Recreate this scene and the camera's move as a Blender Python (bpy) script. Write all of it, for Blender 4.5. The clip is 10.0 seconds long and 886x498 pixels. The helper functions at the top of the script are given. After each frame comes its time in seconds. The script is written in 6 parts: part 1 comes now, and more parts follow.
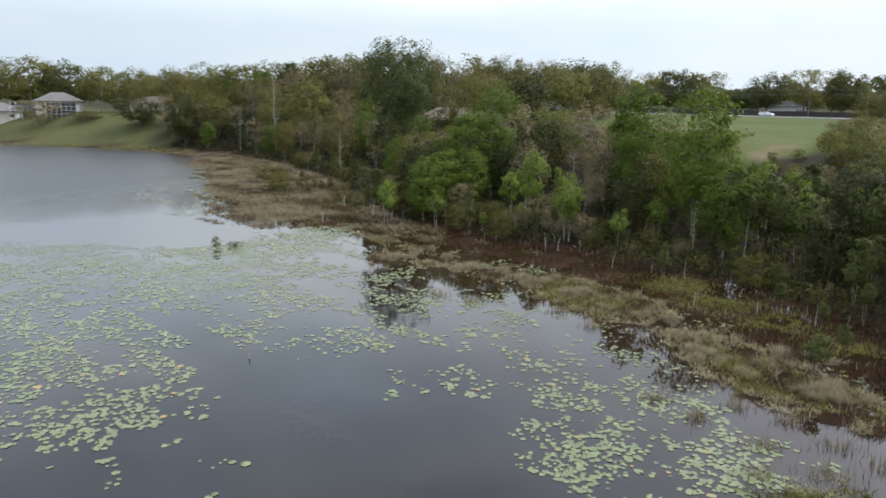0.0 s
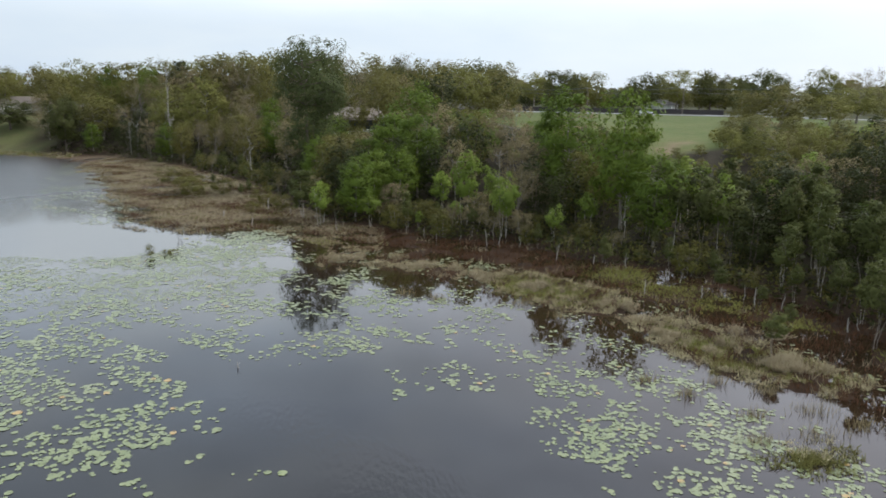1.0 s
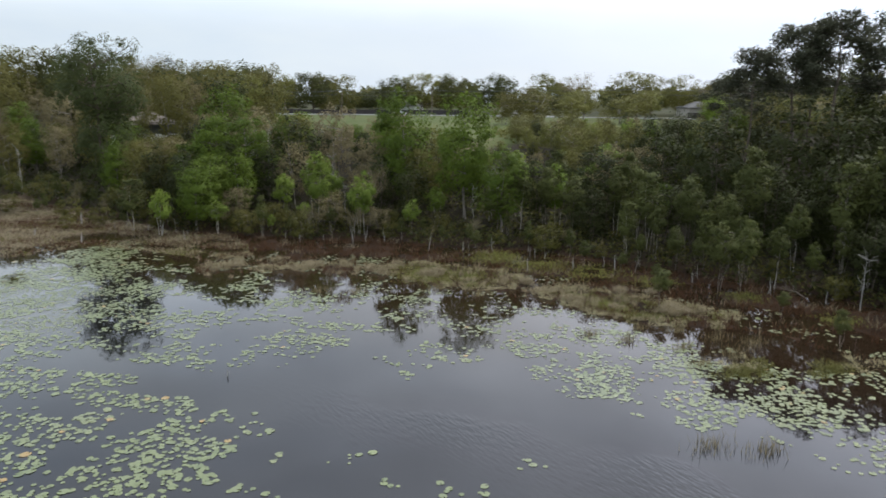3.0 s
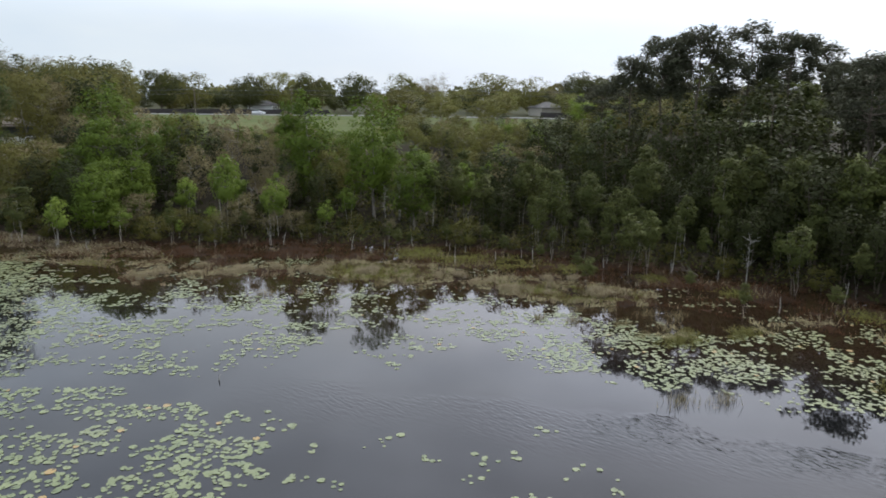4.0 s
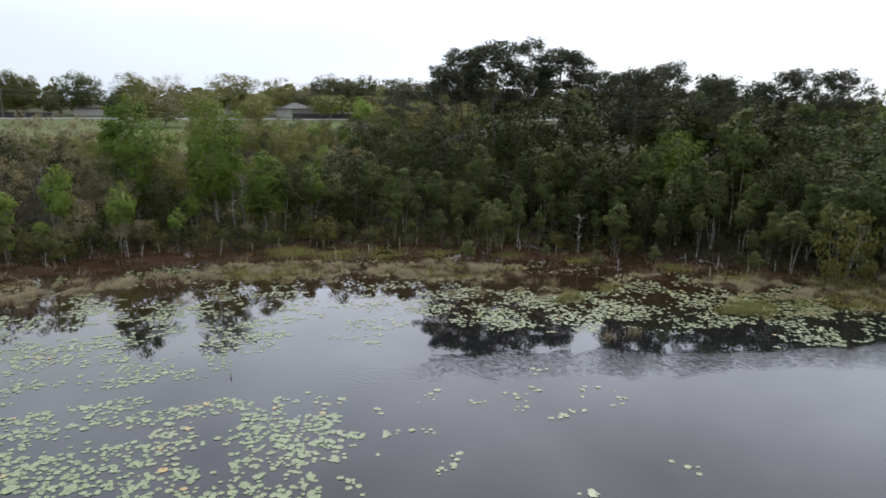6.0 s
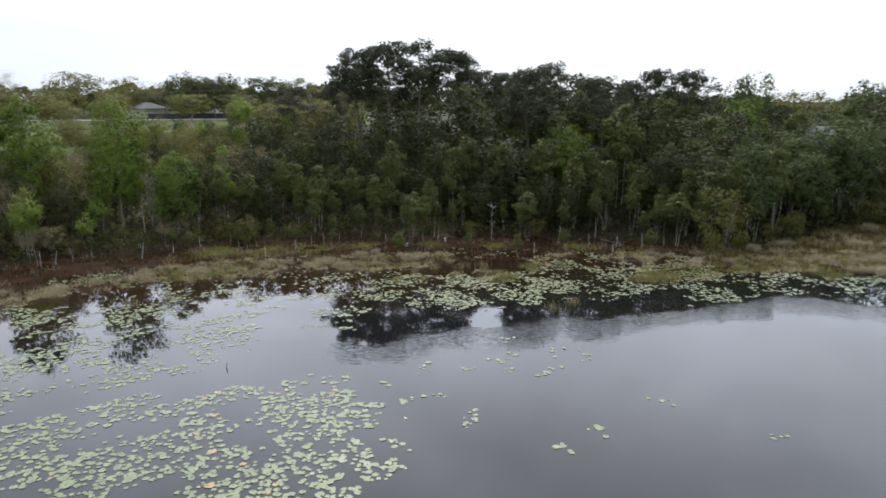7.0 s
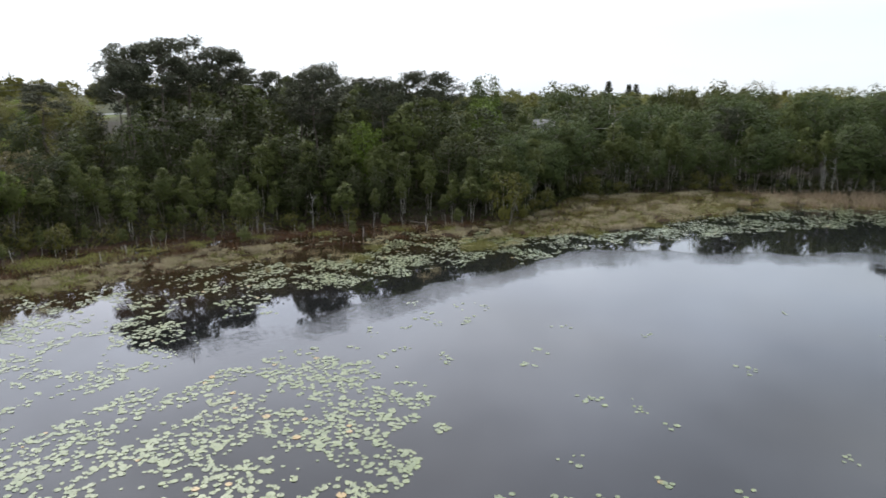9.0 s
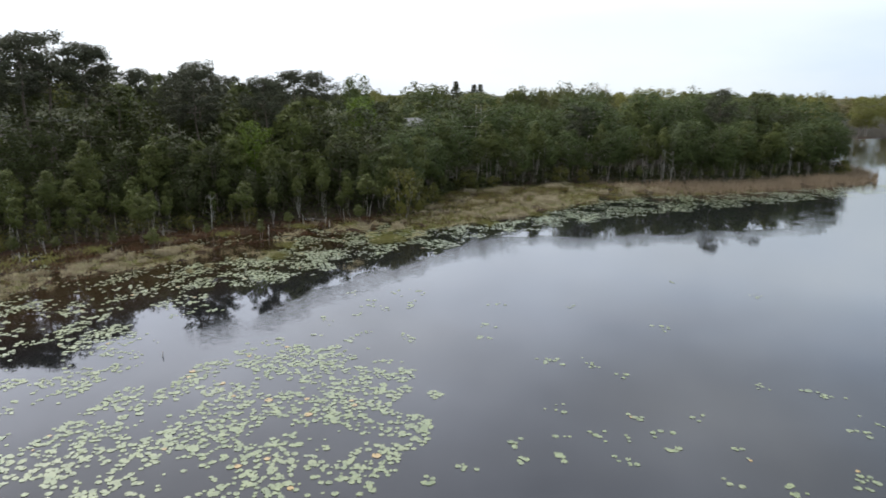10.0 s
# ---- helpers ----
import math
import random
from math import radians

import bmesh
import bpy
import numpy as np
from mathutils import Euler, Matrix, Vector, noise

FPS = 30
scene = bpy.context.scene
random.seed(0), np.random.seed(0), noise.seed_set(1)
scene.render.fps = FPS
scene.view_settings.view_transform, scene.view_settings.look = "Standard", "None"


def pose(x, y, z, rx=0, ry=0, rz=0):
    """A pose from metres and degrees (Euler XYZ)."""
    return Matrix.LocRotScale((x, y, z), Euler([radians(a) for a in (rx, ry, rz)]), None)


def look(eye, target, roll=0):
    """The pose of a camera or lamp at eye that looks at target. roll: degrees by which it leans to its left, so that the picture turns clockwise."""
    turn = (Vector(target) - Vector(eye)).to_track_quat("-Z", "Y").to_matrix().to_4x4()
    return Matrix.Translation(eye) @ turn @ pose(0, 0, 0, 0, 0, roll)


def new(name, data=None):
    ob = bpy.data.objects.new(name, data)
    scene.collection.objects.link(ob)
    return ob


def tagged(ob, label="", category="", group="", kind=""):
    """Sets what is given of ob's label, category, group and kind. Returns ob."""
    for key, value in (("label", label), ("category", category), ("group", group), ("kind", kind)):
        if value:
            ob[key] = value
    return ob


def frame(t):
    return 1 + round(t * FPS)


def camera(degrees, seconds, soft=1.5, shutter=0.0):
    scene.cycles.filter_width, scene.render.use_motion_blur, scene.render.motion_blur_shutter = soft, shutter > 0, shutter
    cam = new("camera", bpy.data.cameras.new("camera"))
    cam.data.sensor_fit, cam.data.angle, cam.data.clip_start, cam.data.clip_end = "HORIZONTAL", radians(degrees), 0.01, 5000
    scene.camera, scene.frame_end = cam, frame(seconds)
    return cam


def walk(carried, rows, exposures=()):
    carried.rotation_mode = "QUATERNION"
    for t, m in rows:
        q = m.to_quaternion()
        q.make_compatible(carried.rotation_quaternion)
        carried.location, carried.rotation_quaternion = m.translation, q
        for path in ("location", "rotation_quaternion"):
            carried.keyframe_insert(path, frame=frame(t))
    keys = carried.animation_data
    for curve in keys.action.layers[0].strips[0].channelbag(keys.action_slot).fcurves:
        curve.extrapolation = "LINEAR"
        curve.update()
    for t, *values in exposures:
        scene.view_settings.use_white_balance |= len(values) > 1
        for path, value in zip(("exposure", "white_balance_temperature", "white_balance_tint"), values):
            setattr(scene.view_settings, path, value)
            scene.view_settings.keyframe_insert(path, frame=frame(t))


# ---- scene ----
cam = camera(64.6, 10.0, soft=1.7, shutter=0.3)
PATH = [
    (0, (-0.086, 0.693, 13.376), (-0.089, 2.648, 12.954), 0.6),
    (0.5, (-2.605, 0.533, 13.416), (-2.453, 2.482, 12.994), 0.6),
    (1, (-5.485, 0.452, 13.481), (-5.162, 2.38, 13.059), 0.5),
    (1.5, (-8.281, 0.517, 13.472), (-7.797, 2.411, 13.05), 0.6),
    (2, (-11.461, 0.644, 13.522), (-10.801, 2.484, 13.1), 0.6),
    (2.5, (-14.64, 1.021, 13.454), (-13.804, 2.788, 13.034), 0.6),
    (2.7, (-16.02, 1.239, 13.378), (-15.11, 2.971, 12.961), 0.4),
    (3.8, (-23.678, 2.987, 13.73), (-22.382, 4.454, 13.319), 0.3),
    (4, (-25.05, 3.577, 13.805), (-23.691, 4.985, 13.391), 0.4),
    (4.5, (-28.332, 4.878, 14.021), (-26.843, 6.148, 13.608), 0.4),
    (5, (-31.735, 6.66, 14.199), (-30.123, 7.769, 13.785), 0.3),
    (5.5, (-34.811, 8.594, 14.299), (-33.1, 9.545, 13.885), 0.1),
    (5.7, (-35.982, 9.629, 14.305), (-34.234, 10.507, 13.891), 0.3),
    (6.8, (-42.602, 15.369, 14.304), (-40.698, 15.822, 13.894), -0.2),
    (7, (-43.514, 16.665, 14.353), (-41.593, 17.031, 13.937), -0.1),
    (7.5, (-45.767, 19.774, 14.457), (-43.818, 19.935, 14.037), -0.1),
    (8, (-47.858, 23.365, 14.619), (-45.905, 23.302, 14.195), -0.1),
    (8.5, (-49.389, 26.926, 14.714), (-47.454, 26.652, 14.287), -0.0),
    (9, (-50.75, 30.968, 14.941), (-48.862, 30.468, 14.509), 0.1),
    (9.5, (-51.456, 34.784, 15.043), (-49.636, 34.077, 14.609), 0.2),
    (10, (-51.793, 38.999, 15.095), (-50.074, 38.074, 14.661), 0.4),
]
walk(cam, [(t, look(eye, target, roll)) for t, eye, target, roll in PATH],
     [(0, 0.07), (1.5, 0.02), (2.7, -0.06), (4.5, -0.12), (5.7, -0.08), (7.5, 0.03), (8.5, 0.07), (10, 0.08)])

# ---- world, sun ----
SUN_AZ, SUN_EL = 80.0, 48.0          # degrees from +y towards +x, and above the horizon
world = bpy.data.worlds.new("sky")
scene.world = world
world.use_nodes = True
wn, wl = world.node_tree.nodes, world.node_tree.links
wn.clear()
sky = wn.new("ShaderNodeTexSky")
sky.sky_type, sky.sun_disc = "NISHITA", False
sky.sun_elevation, sky.sun_rotation = radians(SUN_EL), radians(SUN_AZ)
clear = wn.new("ShaderNodeBackground")
clear.inputs["Strength"].default_value = 0.1
wl.new(sky.outputs[0], clear.inputs["Color"])
veil = wn.new("ShaderNodeBackground")
wtc = wn.new("ShaderNodeTexCoord")
wmap = wn.new("ShaderNodeMapping")
wmap.inputs["Scale"].default_value = (1.0, 1.0, 3.2)
wl.new(wtc.outputs["Generated"], wmap.inputs["Vector"])
cloud = wn.new("ShaderNodeTexNoise")
cloud.inputs["Scale"].default_value = 1.7
cloud.inputs["Detail"].default_value = 6.0
cloud.inputs["Roughness"].default_value = 0.5
wl.new(wmap.outputs[0], cloud.inputs["Vector"])
cramp = wn.new("ShaderNodeValToRGB")
cramp.color_ramp.elements[0].position, cramp.color_ramp.elements[0].color = 0.30, (0.605, 0.745, 0.955, 1)
cramp.color_ramp.elements[1].position, cramp.color_ramp.elements[1].color = 0.66, (0.86, 0.94, 1.0, 1)
wl.new(cloud.outputs[0], cramp.inputs[0])
wwarm = wn.new("ShaderNodeMix")
wwarm.data_type = "RGBA"
wwarm.inputs[7].default_value = (0.878, 0.893, 1.0, 1)
wl.new(cramp.outputs[0], wwarm.inputs[6])
wl.new(wwarm.outputs[2], veil.inputs["Color"])
# an overcast sky is brighter overhead than at the horizon
wsep = wn.new("ShaderNodeSeparateXYZ")
wl.new(wtc.outputs["Generated"], wsep.inputs[0])
wgrad = wn.new("ShaderNodeMapRange")
wgrad.interpolation_type = "SMOOTHSTEP"
for i, v in enumerate((0.08, 0.25, 1.0, 2.04)):
    wgrad.inputs[i + 1].default_value = v
wl.new(wsep.outputs["Z"], wgrad.inputs[0])
wtop = wn.new("ShaderNodeMath")
wtop.operation = "MULTIPLY_ADD"
wtop.inputs[1].default_value = -0.45
wl.new(wsep.outputs["Z"], wtop.inputs[0])
wl.new(wgrad.outputs[0], wtop.inputs[2])
# and brighter towards the veiled sun
wdot = wn.new("ShaderNodeVectorMath")
wdot.operation = "DOT_PRODUCT"
wdot.inputs[1].default_value = (math.sin(radians(SUN_AZ)) * math.cos(radians(SUN_EL)), math.cos(radians(SUN_AZ)) * math.cos(radians(SUN_EL)), math.sin(radians(SUN_EL)))
wl.new(wtc.outputs["Generated"], wdot.inputs[0])
wglow = wn.new("ShaderNodeMapRange")
for i, v in enumerate((-0.7, 1.0, 0.88, 1.30)):
    wglow.inputs[i + 1].default_value = v
wl.new(wdot.outputs["Value"], wglow.inputs[0])
wlobe = wn.new("ShaderNodeMapRange")
wlobe.interpolation_type = "SMOOTHSTEP"
for i, v in enumerate((0.5, 1.0, 0.0, 0.68)):
    wlobe.inputs[i + 1].default_value = v
wl.new(wdot.outputs["Value"], wlobe.inputs[0])
wside = wn.new("ShaderNodeMapRange")
for i, v in enumerate((0.3, 0.9, 0.0, 0.75)):
    wside.inputs[i + 1].default_value = v
wl.new(wdot.outputs["Value"], wside.inputs[0])
wl.new(wside.outputs[0], wwarm.inputs[0])
wadd = wn.new("ShaderNodeMath")
wadd.operation = "ADD"
wl.new(wglow.outputs[0], wadd.inputs[0])
wl.new(wlobe.outputs[0], wadd.inputs[1])
wmul = wn.new("ShaderNodeMath")
wmul.operation = "MULTIPLY"
wl.new(wtop.outputs[0], wmul.inputs[0])
wl.new(wadd.outputs[0], wmul.inputs[1])
# soft banks of thicker and thinner cloud
bank_map = wn.new("ShaderNodeMapping")
bank_map.inputs["Scale"].default_value = (1.0, 1.0, 2.2)
wl.new(wtc.outputs["Generated"], bank_map.inputs["Vector"])
banks = wn.new("ShaderNodeTexNoise")
banks.inputs["Scale"].default_value = 4.2
banks.inputs["Detail"].default_value = 5.0
banks.inputs["Roughness"].default_value = 0.55
wl.new(bank_map.outputs[0], banks.inputs["Vector"])
wbank = wn.new("ShaderNodeMapRange")
for i, v in enumerate((0.3, 0.7, -0.17, 0.17)):
    wbank.inputs[i + 1].default_value = v
wl.new(banks.outputs[0], wbank.inputs[0])
whigh = wn.new("ShaderNodeMapRange")
for i, v in enumerate((0.14, 0.32, 0.0, 1.0)):
    whigh.inputs[i + 1].default_value = v
wl.new(wsep.outputs["Z"], whigh.inputs[0])
wthick = wn.new("ShaderNodeMath")
wthick.operation, wthick.inputs[2].default_value = "MULTIPLY_ADD", 1.0
wl.new(wbank.outputs[0], wthick.inputs[0])
wl.new(whigh.outputs[0], wthick.inputs[1])
wveil = wn.new("ShaderNodeMath")
wveil.operation = "MULTIPLY"
wl.new(wmul.outputs[0], wveil.inputs[0])
wl.new(wthick.outputs[0], wveil.inputs[1])
wl.new(wveil.outputs[0], veil.inputs["Strength"])
wmix = wn.new("ShaderNodeMixShader")
wmix.inputs[0].default_value = 0.82
wl.new(clear.outputs[0], wmix.inputs[1])
wl.new(veil.outputs[0], wmix.inputs[2])
wout = wn.new("ShaderNodeOutputWorld")
wl.new(wmix.outputs[0], wout.inputs["Surface"])

sun_data = bpy.data.lights.new("sun", "SUN")
sun_data.energy, sun_data.angle, sun_data.color = 2.0, radians(14), (1.0, 0.96, 0.9)
sun = new("sun", sun_data)
sun_dir = Vector((math.sin(radians(SUN_AZ)) * math.cos(radians(SUN_EL)), math.cos(radians(SUN_AZ)) * math.cos(radians(SUN_EL)), math.sin(radians(SUN_EL))))
sun.matrix_world = look(sun_dir * 300, (0, 0, 0))

# ---- materials ----


def base_material(name):
    m = bpy.data.materials.new(name)
    m.use_nodes = True
    nt = m.node_tree
    return m, nt, nt.nodes["Principled BSDF"]


def node(nt, kind, **values):
    n = nt.nodes.new(kind)
    for key, value in values.items():
        n.inputs[key.replace("_", " ")].default_value = value
    return n


def noise_tex(nt, scale, detail=4.0, coords="Object"):
    tc = nt.nodes.new("ShaderNodeTexCoord")
    n = node(nt, "ShaderNodeTexNoise", Scale=scale, Detail=detail)
    nt.links.new(tc.outputs[coords], n.inputs["Vector"])
    return n


def mix_rgb(nt, fac, a, b):
    n = nt.nodes.new("ShaderNodeMix")
    n.data_type = "RGBA"
    for socket, value in ((n.inputs[0], fac), (n.inputs[6], a), (n.inputs[7], b)):
        if isinstance(value, (int, float)):
            socket.default_value = value
        elif isinstance(value, tuple):
            socket.default_value = (*value, 1)
        else:
            nt.links.new(value, socket)
    return n.outputs[2]


def spread(nt, value, low, high):
    n = nt.nodes.new("ShaderNodeMapRange")
    nt.links.new(value, n.inputs[0])
    n.inputs[1].default_value, n.inputs[2].default_value = low, high
    return n.outputs[0]


def leaf_material(name, dark, light, other, through_light=0.4, rough=0.55):
    """Foliage: the colour varies from plant to plant, from leaf to leaf and in patches."""
    m, nt, p = base_material(name)
    info = nt.nodes.new("ShaderNodeObjectInfo")
    geo = nt.nodes.new("ShaderNodeNewGeometry")
    patch = noise_tex(nt, 0.35, 3.0)
    c = mix_rgb(nt, spread(nt, geo.outputs["Random Per Island"], -0.5, 1.5), dark, light)
    c = mix_rgb(nt, spread(nt, info.outputs["Random"], -0.2, 1.5), c, other)
    c = mix_rgb(nt, spread(nt, patch.outputs[0], 0.35, 1.1), c, dark)
    # some plants are deeper in colour than their neighbours
    turn = nt.nodes.new("ShaderNodeMath")
    turn.operation, turn.inputs[1].default_value = "PINGPONG", 0.083
    nt.links.new(info.outputs["Random"], turn.inputs[0])
    deep = spread(nt, turn.outputs[0], -0.01, 0.20)
    c = mix_rgb(nt, deep, c, tuple(v * 0.62 for v in dark))
    nt.links.new(c, p.inputs["Base Color"])
    p.inputs["Roughness"].default_value = rough
    p.inputs["Specular IOR Level"].default_value = 0.08
    tr = nt.nodes.new("ShaderNodeBsdfTranslucent")
    nt.links.new(c, tr.inputs["Color"])
    mx = nt.nodes.new("ShaderNodeMixShader")
    mx.inputs[0].default_value = through_light
    nt.links.new(p.outputs[0], mx.inputs[1])
    nt.links.new(tr.outputs[0], mx.inputs[2])
    nt.links.new(mx.outputs[0], nt.nodes["Material Output"].inputs["Surface"])
    return m


def rough_material(name, a, b, scale, rough=0.85, bump=0.3, metallic=0.0, coords="Object", detail=5.0):
    m, nt, p = base_material(name)
    big, fine = noise_tex(nt, scale, detail, coords), noise_tex(nt, scale * 7, 3.0, coords)
    info = nt.nodes.new("ShaderNodeObjectInfo")
    c = mix_rgb(nt, spread(nt, big.outputs[0], 0.3, 0.7), a, b)
    c = mix_rgb(nt, spread(nt, fine.outputs[0], 0.3, 1.2), c, tuple(v * 0.6 for v in a))
    c = mix_rgb(nt, spread(nt, info.outputs["Random"], 0.0, 4.0), c, b)
    nt.links.new(c, p.inputs["Base Color"])
    p.inputs["Roughness"].default_value, p.inputs["Metallic"].default_value = rough, metallic
    if bump:
        bn = node(nt, "ShaderNodeBump", Strength=bump, Distance=0.05)
        nt.links.new(fine.outputs[0], bn.inputs["Height"])
        nt.links.new(bn.outputs[0], p.inputs["Normal"])
    return m


LEAF = {
    "maple": leaf_material("maple_leaf", (0.056, 0.092, 0.014), (0.188, 0.250, 0.036), (0.128, 0.162, 0.026)),
    "bright": leaf_material("new_leaf", (0.120, 0.178, 0.030), (0.235, 0.300, 0.052), (0.188, 0.224, 0.046)),
    "bay": leaf_material("bay_leaf", (0.048, 0.060, 0.019), (0.156, 0.176, 0.046), (0.102, 0.108, 0.035)),
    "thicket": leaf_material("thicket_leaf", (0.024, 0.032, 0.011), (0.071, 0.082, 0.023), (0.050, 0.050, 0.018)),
    "pine": leaf_material("pine_needle", (0.044, 0.050, 0.029), (0.092, 0.098, 0.054), (0.072, 0.070, 0.044), 0.28),
    "oak": leaf_material("oak_leaf", (0.042, 0.052, 0.017), (0.103, 0.114, 0.032), (0.097, 0.092, 0.029)),
    "great": leaf_material("long_pine_needle", (0.050, 0.064, 0.022), (0.105, 0.125, 0.042), (0.080, 0.095, 0.034)),
    "canopy": leaf_material("swamp_oak_leaf", (0.036, 0.052, 0.018), (0.122, 0.148, 0.041), (0.082, 0.096, 0.033)),
    "spring": leaf_material("spring_leaf", (0.110, 0.118, 0.029), (0.210, 0.212, 0.054), (0.173, 0.152, 0.048)),
    "olive": leaf_material("olive_leaf", (0.095, 0.094, 0.026), (0.176, 0.172, 0.045), (0.149, 0.128, 0.040)),
    "willow": leaf_material("willow_leaf", (0.074, 0.076, 0.019), (0.158, 0.156, 0.037), (0.131, 0.112, 0.032)),
    "bare": leaf_material("bud_and_twig", (0.158, 0.128, 0.072), (0.284, 0.238, 0.138), (0.221, 0.190, 0.092), 0.3, 0.8),
    "tan": leaf_material("dry_sedge", (0.205, 0.170, 0.108), (0.385, 0.330, 0.225), (0.300, 0.262, 0.160), 0.45, 0.8),
    "rust": leaf_material("rusty_marsh_grass", (0.046, 0.023, 0.012), (0.120, 0.062, 0.030), (0.088, 0.050, 0.024), 0.45, 0.8),
    "moss": leaf_material("green_marsh_grass", (0.096, 0.106, 0.024), (0.196, 0.204, 0.052), (0.165, 0.150, 0.046), 0.45, 0.7),
    "pale": leaf_material("pale_sedge", (0.245, 0.212, 0.130), (0.450, 0.400, 0.265), (0.355, 0.325, 0.185), 0.45, 0.8),
    "reed": leaf_material("dry_reed", (0.179, 0.132, 0.085), (0.358, 0.280, 0.200), (0.269, 0.207, 0.135), 0.45, 0.8),
}
BARK = {
    "pale": rough_material("pale_bark", (0.42, 0.39, 0.34), (0.26, 0.23, 0.19), 1.5),
    "brown": rough_material("brown_bark", (0.13, 0.10, 0.075), (0.075, 0.058, 0.045), 1.5),
    "grey": rough_material("grey_bark", (0.24, 0.21, 0.18), (0.14, 0.12, 0.10), 1.5),
    "dead": rough_material("bleached_dead_wood", (0.36, 0.34, 0.30), (0.22, 0.20, 0.18), 1.5),
}
MUD = rough_material("wet_peat", (0.045, 0.030, 0.018), (0.080, 0.052, 0.030), 0.6, 0.5, 0.5)


def pad_material():
    m, nt, p = base_material("lily_pad")
    geo, info = nt.nodes.new("ShaderNodeNewGeometry"), nt.nodes.new("ShaderNodeObjectInfo")
    patch = noise_tex(nt, 0.25, 3.0)
    c = mix_rgb(nt, geo.outputs["Random Per Island"], (0.082, 0.104, 0.036), (0.150, 0.174, 0.066))
    c = mix_rgb(nt, spread(nt, info.outputs["Random"], 0.0, 3.0), c, (0.12, 0.14, 0.060))
    c = mix_rgb(nt, spread(nt, patch.outputs[0], 0.45, 0.95), c, (0.155, 0.165, 0.080))
    old = nt.nodes.new("ShaderNodeMath")
    old.operation = "GREATER_THAN"
    old.inputs[1].default_value = 0.99
    nt.links.new(geo.outputs["Random Per Island"], old.inputs[0])
    c = mix_rgb(nt, old.outputs[0], c, (0.26, 0.17, 0.05))
    nt.links.new(c, p.inputs["Base Color"])
    p.inputs["Roughness"].default_value = 0.34
    p.inputs["Specular IOR Level"].default_value = 0.5
    return m


WIND_LINE = -6.4                     # how far off the shore the wind reaches the water


def water_material():
    m, nt, p = base_material("lake_water")
    tc = nt.nodes.new("ShaderNodeTexCoord")
    depth = noise_tex(nt, 0.03, 3.0)
    c = mix_rgb(nt, depth.outputs[0], (0.006, 0.006, 0.0065), (0.009, 0.009, 0.0095))
    p.inputs["Roughness"].default_value, p.inputs["IOR"].default_value = 0.03, 1.333
    mp = nt.nodes.new("ShaderNodeMapping")
    mp.inputs["Rotation"].default_value = (0, 0, radians(25))
    mp.inputs["Scale"].default_value = (1.0, 2.4, 1.0)
    nt.links.new(tc.outputs["Object"], mp.inputs["Vector"])
    wave = node(nt, "ShaderNodeTexNoise", Scale=2.0, Detail=2.0, Roughness=0.45)
    nt.links.new(mp.outputs[0], wave.inputs["Vector"])
    breeze = noise_tex(nt, 0.045, 2.0)
    amount = nt.nodes.new("ShaderNodeMapRange")
    nt.links.new(breeze.outputs[0], amount.inputs[0])
    for i, v in enumerate((0.40, 0.62, 0.003, 0.016)):
        amount.inputs[i + 1].default_value = v
    # the wind reaches the open water beyond a line off the shore: fine short ripples, strongest along that line
    side = nt.nodes.new("ShaderNodeVectorMath")
    side.operation = "DOT_PRODUCT"
    side.inputs[1].default_value = (-0.875, -0.485, 0)
    nt.links.new(tc.outputs["Object"], side.inputs[0])
    # peat stains the shallows brown
    shallow = nt.nodes.new("ShaderNodeMapRange")
    shallow.interpolation_type = "SMOOTHSTEP"
    for i, v in enumerate((-25.0, -12.0, 1.0, 0.0)):
        shallow.inputs[i + 1].default_value = v
    nt.links.new(side.outputs["Value"], shallow.inputs[0])
    c = mix_rgb(nt, shallow.outputs[0], c, (0.018, 0.0105, 0.006))
    nt.links.new(c, p.inputs["Base Color"])
    gust = noise_tex(nt, 0.16, 3.0)
    shore_off = nt.nodes.new("ShaderNodeMath")
    shore_off.operation = "MULTIPLY_ADD"
    shore_off.inputs[1].default_value = 7.0
    nt.links.new(gust.outputs[0], shore_off.inputs[0])
    # the line bends out round the sheltered south-eastern bay
    lee = nt.nodes.new("ShaderNodeSeparateXYZ")
    nt.links.new(tc.outputs["Object"], lee.inputs[0])
    bend = nt.nodes.new("ShaderNodeMapRange")
    for i, v in enumerate((-34.0, 2.0, -27.0, 0.0)):
        bend.inputs[i + 1].default_value = v
    nt.links.new(lee.outputs["Y"], bend.inputs[0])
    bent = nt.nodes.new("ShaderNodeMath")
    bent.operation = "ADD"
    nt.links.new(side.outputs["Value"], bent.inputs[0])
    nt.links.new(bend.outputs[0], bent.inputs[1])
    nt.links.new(bent.outputs[0], shore_off.inputs[2])
    begin = nt.nodes.new("ShaderNodeMapRange")
    begin.interpolation_type = "SMOOTHSTEP"
    for i, v in enumerate((WIND_LINE - 0.7, WIND_LINE + 0.7, 0.0, 1.0)):
        begin.inputs[i + 1].default_value = v
    nt.links.new(shore_off.outputs[0], begin.inputs[0])
    die = nt.nodes.new("ShaderNodeMapRange")
    die.interpolation_type = "SMOOTHSTEP"
    for i, v in enumerate((WIND_LINE + 1.2, WIND_LINE + 5.0, 0.50, 0.04)):
        die.inputs[i + 1].default_value = v
    nt.links.new(shore_off.outputs[0], die.inputs[0])
    both = nt.nodes.new("ShaderNodeMath")
    both.operation = "MULTIPLY"
    sheltered = nt.nodes.new("ShaderNodeMapRange")
    sheltered.interpolation_type = "SMOOTHSTEP"
